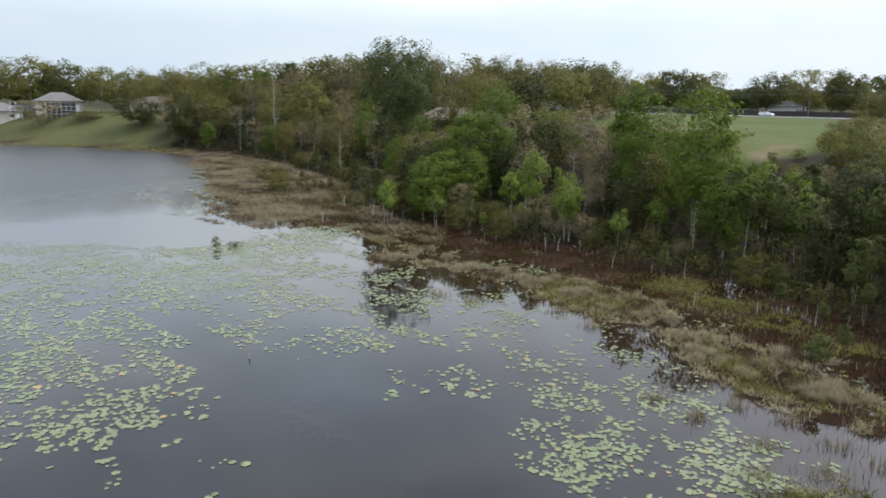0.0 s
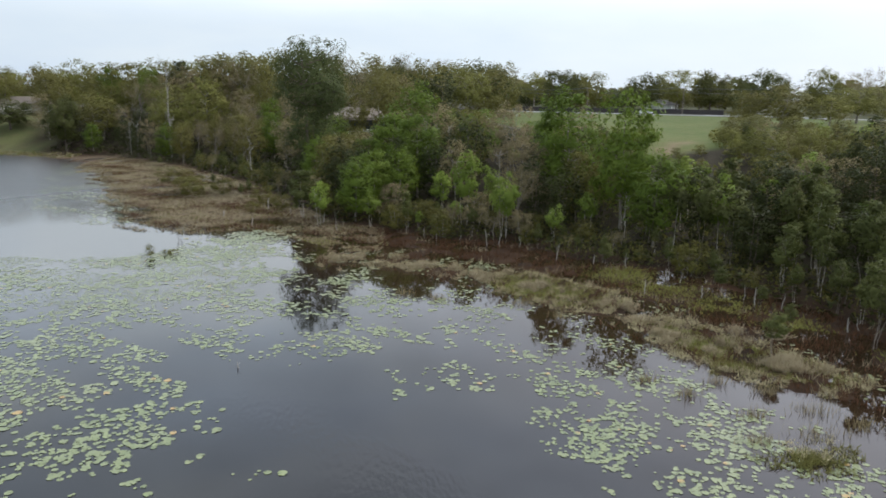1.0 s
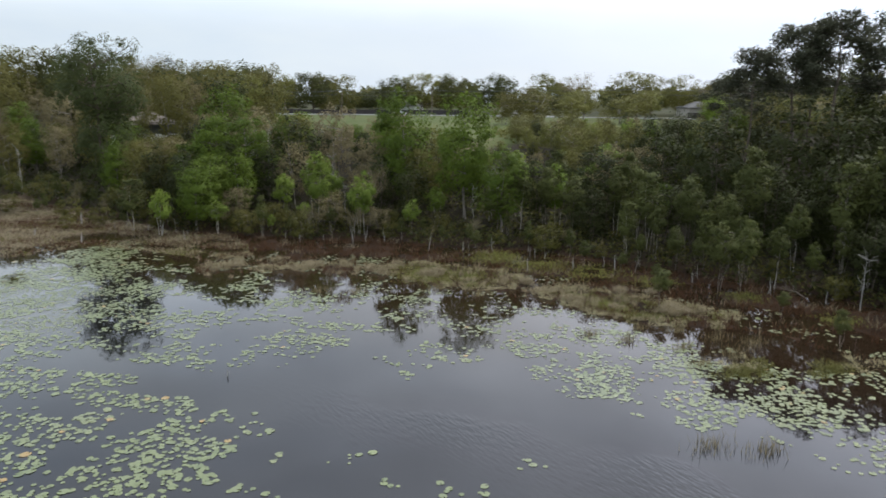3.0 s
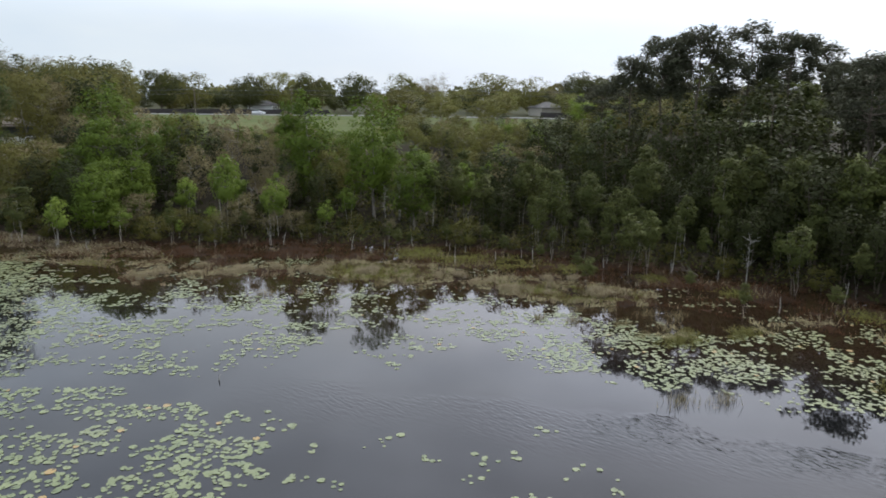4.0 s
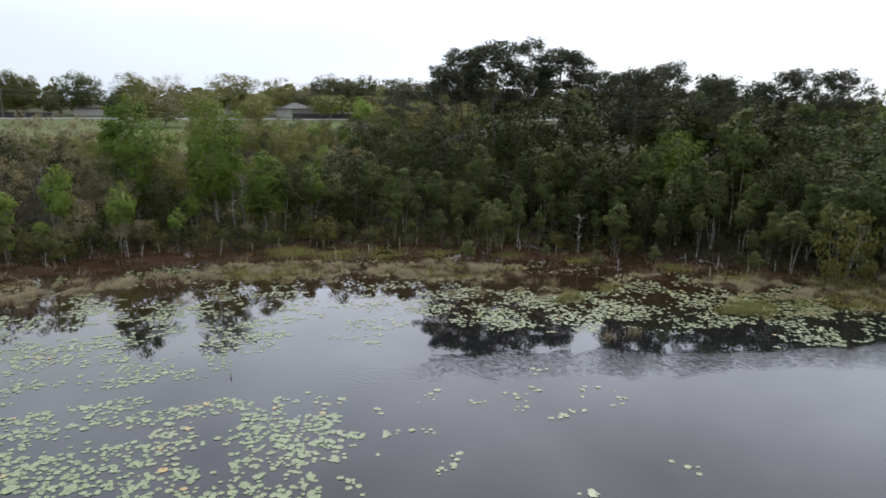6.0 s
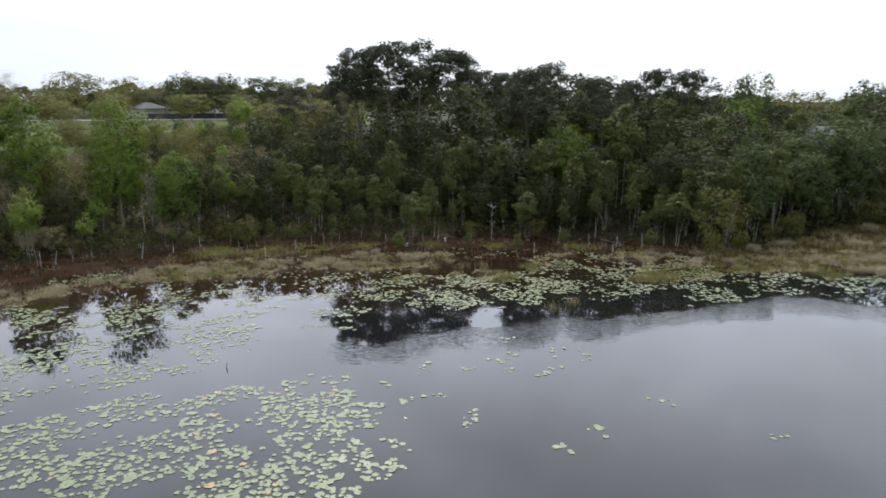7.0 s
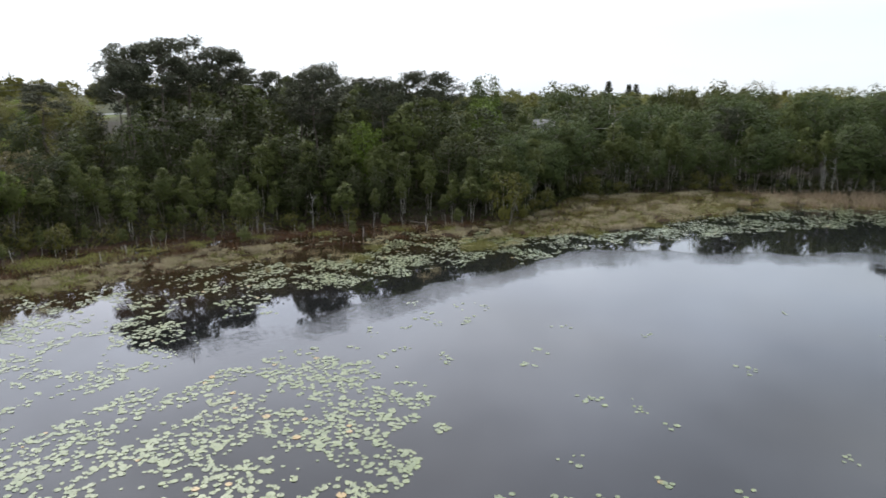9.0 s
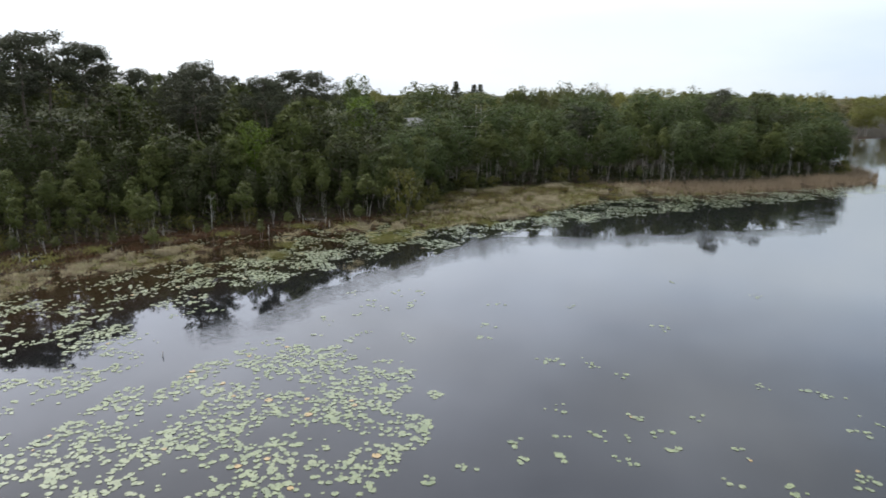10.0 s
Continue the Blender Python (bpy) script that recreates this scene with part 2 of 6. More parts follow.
    for i, v in enumerate((26.0, 38.0, 1.0, 0.06)):
        sheltered.inputs[i + 1].default_value = v
    nt.links.new(lee.outputs["Y"], sheltered.inputs[0])
    reached = nt.nodes.new("ShaderNodeMath")
    reached.operation = "MULTIPLY"
    nt.links.new(begin.outputs[0], reached.inputs[0])
    nt.links.new(sheltered.outputs[0], reached.inputs[1])
    nt.links.new(reached.outputs[0], both.inputs[0])
    nt.links.new(die.outputs[0], both.inputs[1])
    mr = nt.nodes.new("ShaderNodeMapping")
    mr.inputs["Rotation"].default_value = (0, 0, radians(20))
    mr.inputs["Scale"].default_value = (1.0, 0.30, 1.0)
    nt.links.new(tc.outputs["Object"], mr.inputs["Vector"])
    ripple = node(nt, "ShaderNodeTexNoise", Scale=6.4, Detail=1.0, Roughness=0.4)
    nt.links.new(mr.outputs[0], ripple.inputs["Vector"])
    rise = nt.nodes.new("ShaderNodeMath")
    rise.operation = "MULTIPLY"
    nt.links.new(ripple.outputs[0], rise.inputs[0])
    nt.links.new(both.outputs[0], rise.inputs[1])
    # the open water away from the sheltering shore is ruffled by the wind
    sep = nt.nodes.new("ShaderNodeSeparateXYZ")
    nt.links.new(tc.outputs["Object"], sep.inputs[0])
    open_x = nt.nodes.new("ShaderNodeMath")
    open_x.operation = "MULTIPLY_ADD"
    open_x.inputs[1].default_value = -1.1
    nt.links.new(sep.outputs["X"], open_x.inputs[0])
    nt.links.new(sep.outputs["Y"], open_x.inputs[2])
    ruffled = nt.nodes.new("ShaderNodeMapRange")
    ruffled.interpolation_type = "SMOOTHSTEP"
    nt.links.new(open_x.outputs[0], ruffled.inputs[0])
    for i, v in enumerate((115.0, 165.0, 0.015, 0.32)):
        ruffled.inputs[i + 1].default_value = v
    nt.links.new(ruffled.outputs[0], p.inputs["Roughness"])
    bn = node(nt, "ShaderNodeBump", Distance=0.1)
    nt.links.new(amount.outputs[0], bn.inputs["Strength"])
    nt.links.new(wave.outputs[0], bn.inputs["Height"])
    bn2 = node(nt, "ShaderNodeBump", Distance=0.1, Strength=0.34)
    nt.links.new(rise.outputs[0], bn2.inputs["Height"])
    nt.links.new(bn.outputs[0], bn2.inputs["Normal"])
    chop = nt.nodes.new("ShaderNodeMapRange")
    chop.interpolation_type = "SMOOTHSTEP"
    nt.links.new(open_x.outputs[0], chop.inputs[0])
    for i, v in enumerate((108.0, 160.0, 0.0, 0.75)):
        chop.inputs[i + 1].default_value = v
    choppy = node(nt, "ShaderNodeTexNoise", Scale=2.6, Detail=2.0, Roughness=0.5)
    nt.links.new(tc.outputs["Object"], choppy.inputs["Vector"])
    bn3 = node(nt, "ShaderNodeBump", Distance=0.1)
    nt.links.new(chop.outputs[0], bn3.inputs["Strength"])
    nt.links.new(choppy.outputs[0], bn3.inputs["Height"])
    nt.links.new(bn2.outputs[0], bn3.inputs["Normal"])
    nt.links.new(bn3.outputs[0], p.inputs["Normal"])
    return m


def ground_material():
    m, nt, p = base_material("ground_cover")
    kind = nt.nodes.new("ShaderNodeAttribute")
    kind.attribute_name = "cover"
    sep = nt.nodes.new("ShaderNodeSeparateColor")
    nt.links.new(kind.outputs["Color"], sep.inputs[0])
    big, mid, fine = noise_tex(nt, 0.05, 4.0), noise_tex(nt, 0.5, 5.0), noise_tex(nt, 5.0, 4.0)
    litter = mix_rgb(nt, spread(nt, mid.outputs[0], 0.3, 0.7), (0.016, 0.014, 0.009), (0.034, 0.028, 0.017))
    marsh = mix_rgb(nt, spread(nt, mid.outputs[0], 0.35, 0.65), (0.014, 0.008, 0.005), (0.036, 0.020, 0.011))
    lawn = mix_rgb(nt, spread(nt, big.outputs[0], 0.35, 0.65), (0.056, 0.082, 0.020), (0.084, 0.100, 0.032))
    lawn = mix_rgb(nt, spread(nt, mid.outputs[0], 0.45, 0.95), lawn, (0.12, 0.10, 0.05))
    c = mix_rgb(nt, sep.outputs[0], litter, lawn)
    c = mix_rgb(nt, sep.outputs[1], c, marsh)
    c = mix_rgb(nt, sep.outputs[2], c, mix_rgb(nt, mid.outputs[0], (0.19, 0.14, 0.09), (0.12, 0.09, 0.055)))
    c = mix_rgb(nt, spread(nt, fine.outputs[0], 0.4, 1.3), c, (0.03, 0.024, 0.015))
    nt.links.new(c, p.inputs["Base Color"])
    p.inputs["Roughness"].default_value = 0.95
    p.inputs["Specular IOR Level"].default_value = 0.08
    bn = node(nt, "ShaderNodeBump", Strength=0.6, Distance=0.08)
    nt.links.new(fine.outputs[0], bn.inputs["Height"])
    nt.links.new(bn.outputs[0], p.inputs["Normal"])
    return m


PAD, WATER, GROUND = pad_material(), water_material(), ground_material()

# ---- plan ----
LAKE = [(-420, 120), (-250, 215), (-160, 205), (-116, 186), (-94, 180), (-66, 168), (-44, 130), (-33, 100), (-26, 80), (-19, 72.5),
        (-13.5, 75), (-9, 70), (-5, 63.5), (-6.5, 58), (0.6, 54.5), (4, 49.5), (8, 44.5), (10.5, 41), (12, 37), (13.5, 32.8), (16, 29),
        (18.5, 26.5), (19.5, 22), (21, 16), (19.5, 10), (18, 4), (19, -3), (20, -10), (23, -20), (25.5, -30), (26.5, -38), (23, -50), (20, -85),
        (27, -97), (48, -118), (80, -160), (95, -220), (60, -330), (-200, -380), (-420, -250)]
WET = [(-440, 130), (-250, 232), (-160, 215), (-118, 193), (-95, 187), (-68, 178), (-50, 165), (-31, 140), (-17, 112), (-12, 97),
       (-5, 78), (2, 70.5), (6, 66), (12, 64), (15, 57), (21, 51), (24, 46), (27, 36), (29, 30), (30, 22), (29.5, 14), (28, 7), (27, 1),
       (34, -6), (43, -13), (45, -24), (44, -38), (35, -50), (30.5, -62), (30, -92), (36, -104), (56, -122), (90, -165), (104, -225), (70, -350), (-200, -400),
       (-440, -260)]
ROAD_LINE = [(60, 288), (75, 268), (98, 240), (109, 226), (121, 212), (153, 152), (163, 130), (190, 85), (225, 30)]


# low floating mats of sedge in the marsh, each with the share of green in it and its height
MATS = [([(12.6, 39.6), (16.6, 39.6), (17.6, 36.2), (19.9, 31.4), (20.8, 28.4), (18.0, 27.4), (14.2, 29.8), (12.7, 34.0)], 0.55, 0.5),
        ([(6.4, 52.5), (9.7, 52.4), (12.4, 49.6), (14.6, 46.6), (14.6, 41.6), (11.6, 41.0), (9.2, 42.2), (6.4, 47.0)], 0.45, 0.45),
        ([(-2.6, 57.2), (0.6, 57.4), (1.6, 55.4), (-1.6, 55.2)], 0.0, 0.45), ([(2.2, 55.6), (4.8, 55.0), (5.0, 53.0), (2.4, 53.4)], 0.0, 0.45),
        ([(-4.0, 63.4), (-1.0, 63.6), (-0.8, 61.6), (-3.6, 61.4)], 0.0, 0.4), ([(-5.6, 60.2), (-3.4, 60.0), (-3.6, 58.4), (-5.6, 58.6)], 0.0, 0.4),
        ([(12.2, 23.8), (14.8, 24.2), (14.2, 22.0), (12.2, 22.0)], 0.85, 0.3), ([(17.0, 20.2), (19.4, 20.6), (20.4, 18.6), (17.6, 18.8)], 0.1, 0.4), ([(20.6, 19.6), (22.6, 18.2), (22.8, 16.2), (20.8, 17.4)], 0.1, 0.4),
        ([(22.0, 14.4), (23.6, 12.0), (22.4, 9.0), (20.4, 9.8), (20.2, 12.6)], 0.1, 0.5), ([(14.4, 11.8), (18.4, 11.2), (20.0, 5.2), (16.0, 4.4), (13.8, 7.6)], 0.8, 0.3),
        ([(17.4, 2.6), (22.6, 3.0), (24.8, -5.0), (19.4, -4.6)], 0.6, 0.4), ([(19.4, -6.4), (25.6, -6.6), (28.6, -16.0), (21.8, -14.4)], 0.4, 0.45),
        ([(23.0, -17.0), (29.6, -18.4), (33.6, -31.0), (27.4, -30.0)], 0.35, 0.45)]


def inside(poly, x, y):
    x, y = np.asarray(x, float), np.asarray(y, float)
    hit = np.zeros(np.broadcast(x, y).shape, bool)
    for (x0, y0), (x1, y1) in zip(poly, poly[1:] + poly[:1]):
        if y0 != y1:
            hit ^= ((y0 > y) != (y1 > y)) & (x < (x1 - x0) * (y - y0) / (y1 - y0) + x0)
    return hit


def distance(line, x, y, closed=True):
    x, y = np.asarray(x, float), np.asarray(y, float)
    best = np.full(np.broadcast(x, y).shape, 1e9)
    pairs = zip(line, line[1:] + line[:1]) if closed else zip(line, line[1:])
    for (x0, y0), (x1, y1) in pairs:
        dx, dy = x1 - x0, y1 - y0
        u = np.clip(((x - x0) * dx + (y - y0) * dy) / (dx * dx + dy * dy), 0, 1)
        best = np.minimum(best, np.hypot(x - x0 - u * dx, y - y0 - u * dy))
    return best


def smooth(a, b, v):
    u = np.clip((np.asarray(v, float) - a) / (b - a), 0, 1)
    return u * u * (3 - 2 * u)


def lumps(x, y, scale, seed=0.0):
    """Cheap smooth noise between about -1 and 1."""
    x, y = np.asarray(x, float) / scale + seed, np.asarray(y, float) / scale - seed
    return (np.sin(x * 2.1 + 1.3 * np.sin(y * 1.7)) + np.sin(y * 2.3 + 1.1 * np.sin(x * 1.9 + 2)) + np.sin((x + y) * 3.7 + seed) * 0.5
            + np.sin((x - y) * 4.9) * 0.4) / 2.9


def ground_height(x, y):
    x, y = np.asarray(x, float), np.asarray(y, float)
    lake, wet = inside(LAKE, x, y), inside(WET, x, y)
    d_lake, d_wet = distance(LAKE, x, y), distance(WET, x, y)
    rise = 1.0 + 2.2 * smooth(-20, 25, y) + 4.4 * smooth(20, 75, y)
    land = 0.16 + rise * smooth(0, 1, d_wet / (48 - 25 * smooth(150, 190, y))) + 0.004 * np.minimum(d_wet, 300) + 0.15 * lumps(x, y, 6.0) * smooth(0, 10, d_wet)
    wide = smooth(68, 84, y)
    marsh = -0.060 + 0.030 * wide + (0.085 * lumps(x, y, 2.6, 3.0) + 0.05 * lumps(x, y, 0.9, 7.0)) * (1 - 0.7 * wide) + (0.07 - 0.16 * smooth(0.2, 0.6, lumps(x * 0.6, y, 4.0, 11.0))) * wide + 0.05 * smooth(0, 8, d_lake)
    bed = -0.05 - 0.9 * smooth(0, 6, d_lake)
    z = np.where(lake, np.minimum(bed, marsh), np.where(wet, marsh, land))
    for poly, green, tall in MATS:
        on = inside(poly, x + 0.5 * lumps(x, y, 0.9, 3.0), y + 0.5 * lumps(x, y, 1.0, 8.0))
        z = np.where(on & (tall > 0.35), np.maximum(z, 0.03 + 0.05 * lumps(x, y, 1.2, 1.0)), z)
    near = smooth(0, 3.0, d_wet)
    return np.where(~wet, marsh * (1 - near) + land * near, z)


def ground_at(x, y):
    return float(ground_height(np.array([x]), np.array([y]))[0])


# ---- mesh helpers ----


def mesh_of(name, verts, faces, material, smooth_faces=False, normals=None):
    me = bpy.data.meshes.new(name)
    me.from_pydata(np.asarray(verts).tolist(), [], faces if isinstance(faces, list) else faces.tolist())
    me.materials.append(material)
    if smooth_faces:
        me.polygons.foreach_set("use_smooth", np.ones(len(me.polygons), bool))
    me.update()
    if normals is not None:
        me.normals_split_custom_set_from_vertices(np.repeat(normals, 3, axis=0).tolist())
    return me


def mesh_bm(name, bm, material):
    me = bpy.data.meshes.new(name)
    bm.to_mesh(me)
    bm.free()
    me.materials.append(material)
    return me


def part(name, me, parent, label=""):
    ob = new(name, me)
    ob.parent = parent
    return tagged(ob, label)


def box(bm, x0, x1, y0, y1, z0, z1, bevel=0.0):
    made = bmesh.ops.create_cube(bm, size=1.0, matrix=Matrix.Translation(((x0 + x1) / 2, (y0 + y1) / 2, (z0 + z1) / 2)) @ Matrix.Diagonal((x1 - x0, y1 - y0, z1 - z0, 1)))
    if bevel:
        edges = {e for v in made["verts"] for e in v.link_edges}
        bmesh.ops.bevel(bm, geom=list(edges), offset=bevel, segments=2, affect="EDGES")


def box_mesh(name, material, *sizes, bevel=0.0):
    bm = bmesh.new()
    box(bm, *sizes, bevel=bevel)
    return mesh_bm(name, bm, material)


def tubes_mesh(name, tubes, material, trunk_sides=5):
    verts, faces = [], []
    for pts, radii in tubes:
        sides = trunk_sides if max(radii) > 0.07 else 3
        pts = [Vector(p) for p in pts]
        start = len(verts)
        for i, p in enumerate(pts):
            along = (pts[min(i + 1, len(pts) - 1)] - pts[max(i - 1, 0)]).normalized()
            a = along.orthogonal().normalized()
            b = along.cross(a)
            for k in range(sides):
                t = 2 * math.pi * k / sides
                verts.append(p + (a * math.cos(t) + b * math.sin(t)) * radii[i])
        for i in range(len(pts) - 1):
            for k in range(sides):
                k2 = (k + 1) % sides
                faces.append((start + i * sides + k, start + i * sides + k2, start + (i + 1) * sides + k2, start + (i + 1) * sides + k))
    return mesh_of(name, [tuple(v) for v in verts], faces, material, True)


def unit(v):
    return v / np.maximum(np.linalg.norm(v, axis=1, keepdims=True), 1e-6)


def cards(rng, centers, size, long=1.8, along=None, scatter=1.0, out=None, flat=0.0):
    """Pointed leaves, one at every centre. along: a preferred way for each; out: the way out of the crown, to which the leaves' faces turn;
    flat: how far the leaves lie along the clump's surface."""
    n = len(centers)
    way = rng.normal(size=(n, 3)) * scatter
    if along is not None:
        way = way + along
    if flat:
        way = way - out * ((way * out).sum(1) * flat)[:, None]
    a = unit(way)
    b = unit(np.cross(a, rng.normal(size=(n, 3)) * (1 - 0.6 * flat) + (0 if out is None else out * 1.6 * flat)))
    s = (size * rng.uniform(0.6, 1.35, n))[:, None]
    v = np.empty((n, 3, 3))
    v[:, 0] = centers + a * s * 0.5 * long
    v[:, 1], v[:, 2] = centers - a * s * 0.5 * long + b * s * 0.5, centers - a * s * 0.5 * long - b * s * 0.5
    if out is None:
        return v.reshape(-1, 3), np.arange(3 * n).reshape(n, 3), None
    face = np.cross(v[:, 1] - v[:, 0], v[:, 2] - v[:, 0])
    back = (face * out).sum(1) < 0
    v[back] = v[back][:, ::-1]
    return v.reshape(-1, 3), np.arange(3 * n).reshape(n, 3), unit(out + unit(face) * np.where(back, -1, 1)[:, None] * 0.24)


# ---- setting ----


def build_ground():
    n = 235
    u = np.linspace(-1, 1, n)
    xs, ys = 12 + 62 * u + 3400 * u ** 5, 42 + 92 * u + 3400 * u ** 5
    gx, gy = np.meshgrid(xs, ys, indexing="ij")
    gz = ground_height(gx, gy)
    verts = np.stack([gx, gy, gz], -1).reshape(-1, 3)
    i = np.arange(n - 1)
    a = (i[:, None] * n + i[None, :]).ravel()
    faces = np.stack([a, a + n, a + n + 1, a + 1], 1)
    me = mesh_of("ground", verts, faces, GROUND, True)
    x, y = gx.ravel(), gy.ravel()
    wet, d_wet = inside(WET, x, y), distance(WET, x, y)
    field = inside([(34, 84), (46, 86), (62, 100), (80, 92), (130, 70), (190, 70), (160, 130), (121, 205), (95, 240), (40, 300), (30, 170)], x, y)
    yard = inside([(-300, 190), (-160, 205), (-118, 190), (-94, 182), (-72, 178), (-78, 200), (-90, 240), (-200, 330)], x, y)
    far = d_wet > 130
    cover = np.zeros((len(x), 4), np.float32)
    cover[:, 0] = np.where(field, 1.0, np.where(yard, 0.8, np.where(far, 0.3, 0.0)))
    cover[:, 1] = np.where(wet, 1.0, 1 - smooth(0, 7, d_wet)) * np.where(yard, 0.2, 1.0)
    bank = inside([(36, 88), (46, 95.5), (48, 94), (38, 86)], x, y)
    clearing = (x - 19.3) ** 2 + (y - 79.5) ** 2 < 6.5
    sedge = wet & (x < -2) & (y > 70) & (y < 170)
    cover[:, 2] = np.where(bank | clearing, 0.8, np.where(yard, 0.18, np.where(sedge, 0.45 + 0.3 * lumps(x, y, 5.0, 2.0), 0.0)))
    cover[:, 3] = 1
    att = me.color_attributes.new("cover", "FLOAT_COLOR", "POINT")
    att.data.foreach_set("color", cover.ravel())
    tagged(new("ground", me), "rolling ground with marsh, leaf litter and mown grass", "ground", kind="structure")


build_ground()
water_me = mesh_of("water", [(-450, -420, 0), (110, -420, 0), (110, 260, 0), (-450, 260, 0)], [(0, 1, 2, 3)], WATER)
tagged(new("water", water_me), "calm dark lake water mirroring the pale sky", "water", kind="structure")

# ---- trees ----
TREE_LABEL = {
    "maple": ("leafy green maple tree behind the marsh edge", "maple tree"),
    "bright": ("young tree with fresh yellow-green leaves by the marsh", "young tree"),
    "bay": ("slender olive-green bay tree with pale thin trunks", "bay tree"),
    "thicket": ("dark green broadleaf tree in the dense wood", "tree"),
    "canopy": ("dark green swamp oak with a rounded crown", "oak tree"),
    "pine": ("tall dark slash pine with a bare trunk", "pine tree"),
    "oak": ("broad dark green live oak with a rounded crown", "oak tree"),
    "spring": ("spreading tree with thin light green spring leaves", "tree"),
    "olive": ("rounded tree with hazy olive-brown spring foliage", "tree"),
    "willow": ("bushy grey-green willow shrub on wet ground", "willow shrub"),
    "bare": ("leafless grey-brown tree with fine twigs", "bare tree"),
    "hazy": ("hazy grey-brown tree just coming into bud", "budding tree"),
    "dead": ("bleached dead tree with broken bare branches", "dead tree"),
    "great": ("great round-crowned dark green pine above the wood", "pine tree"),
    "norfolk": ("tall conical norfolk island pine", "conifer"),
    "palm": ("cabbage palm with a round head of fronds", "palm tree"),
}


def wiggle(rng, p0, p1, n, amount):
    p0, p1 = np.array(p0, float), np.array(p1, float)
    pts = []
    for i in range(n + 1):
        u = i / n
        off = rng.normal(size=3) * amount * (u * (1 - u) * 4 if i < n else 0)
        pts.append(tuple(p0 + (p1 - p0) * u + off))
    return pts


def swell(v, p):
    """Ways of any length, set on a rounded form: a ball for p = 2, squarer above that."""
    flat = np.hypot(v[:, 0], v[:, 1])
    return v / ((flat ** p + np.abs(v[:, 2]) ** p) ** (1 / p))[:, None]


def broadleaf(rng, h, w, low, clusters, leaves, size, trunk_r, stems=1, cluster_r=0.9, top_heavy=0.0, taper=0.0, rise=0.15, dome=0.0, flat=0.75, long=1.35, fill_share=0.30, spread_w=(0.82, 1.1)):
    """Stems with limbs, and leaves in clumps round the limbs' ends. low: where the crown begins, as a share of the height; dome: how broad its top is."""
    tubes, centers = [], []
    zc, rz = h * (low + 1) / 2, h * (1 - low) / 2
    feet = []
    for s in range(stems):
        ang = rng.uniform(0, 2 * math.pi)
        spread_r = 0.0 if stems == 1 else w * rng.uniform(0.05, 0.16)
        foot = np.array([math.cos(ang) * spread_r * 0.5, math.sin(ang) * spread_r * 0.5, -0.3])
        head = np.array([math.cos(ang) * spread_r * 2.2, math.sin(ang) * spread_r * 2.2, h * rng.uniform(0.72, 0.85)]) + rng.normal(size=3) * 0.03 * h * np.array([1, 1, 0])
        pts = wiggle(rng, foot, head, 6, h * 0.012)
        r = trunk_r / math.sqrt(stems)
        tubes.append((pts, [r * (1.25 if i == 0 else 1 - 0.13 * i) for i in range(7)]))
        feet.append(np.array(pts))
    for c in range(clusters):
        v = swell(rng.normal(size=(1, 3)), 2 + 2 * dome)[0]
        v *= rng.uniform(0.25, 1.0) ** 0.45
        z = v[2] * (1 - top_heavy * 0.3) + top_heavy * 0.25
        wide = w / 2 * (1 - taper * max(z, -0.3)) * rng.uniform(*spread_w)
        p = np.array([v[0] * wide, v[1] * wide, zc + z * rz])
        centers.append(p)
        if c % 3:
            continue
        stem = feet[rng.integers(len(feet))]
        j = int(np.clip(np.searchsorted(stem[:, 2], p[2] - 0.35 * math.hypot(p[0], p[1]) - 0.06 * h), 1, 6))
        r = trunk_r * 0.30
        tubes.append((wiggle(rng, stem[j], p, 2, h * 0.012), [r, r * 0.6, r * 0.2]))
    centers = np.array(centers)
    pick = rng.integers(len(centers), size=leaves)
    rad = cluster_r * rng.uniform(0.65, 1.3, len(centers))
    off = unit(rng.normal(size=(leaves, 3))) * (rng.uniform(0.15, 1, leaves) ** 0.5)[:, None]
    off[:, 2] *= 0.7
    pos = centers[pick] + off * rad[pick][:, None]
    # a share of the leaves fills the crown between the clumps
    m = int(leaves * fill_share)
    q = swell(rng.normal(size=(m, 3)), 2 + 2 * dome) * (rng.uniform(0.2, 1, m) ** 0.45)[:, None]
    narrow = w / 2 * (1 - taper * np.maximum(q[:, 2], -0.3)) * (0.9 + 0.18 * np.sin(np.arctan2(q[:, 1], q[:, 0]) * 3 + q[:, 2] * 4))
    pos[:m] = np.stack([q[:, 0] * narrow, q[:, 1] * narrow, zc + q[:, 2] * rz * 0.95], 1)
    pos[:, 2] = np.maximum(pos[:, 2], 0.12)
    bulge = unit((pos - np.array([0, 0, zc - 0.15 * h])) / np.array([w / 2, w / 2, rz]))
    off[:m] = bulge[:m]
    out = unit(off * 0.8 + bulge * 0.6 + np.array([0, 0, 0.25]))
    return (tubes, *cards(rng, pos, size, long, off * 0.3 + np.array([0, 0, rise]), 1.0, out, flat))


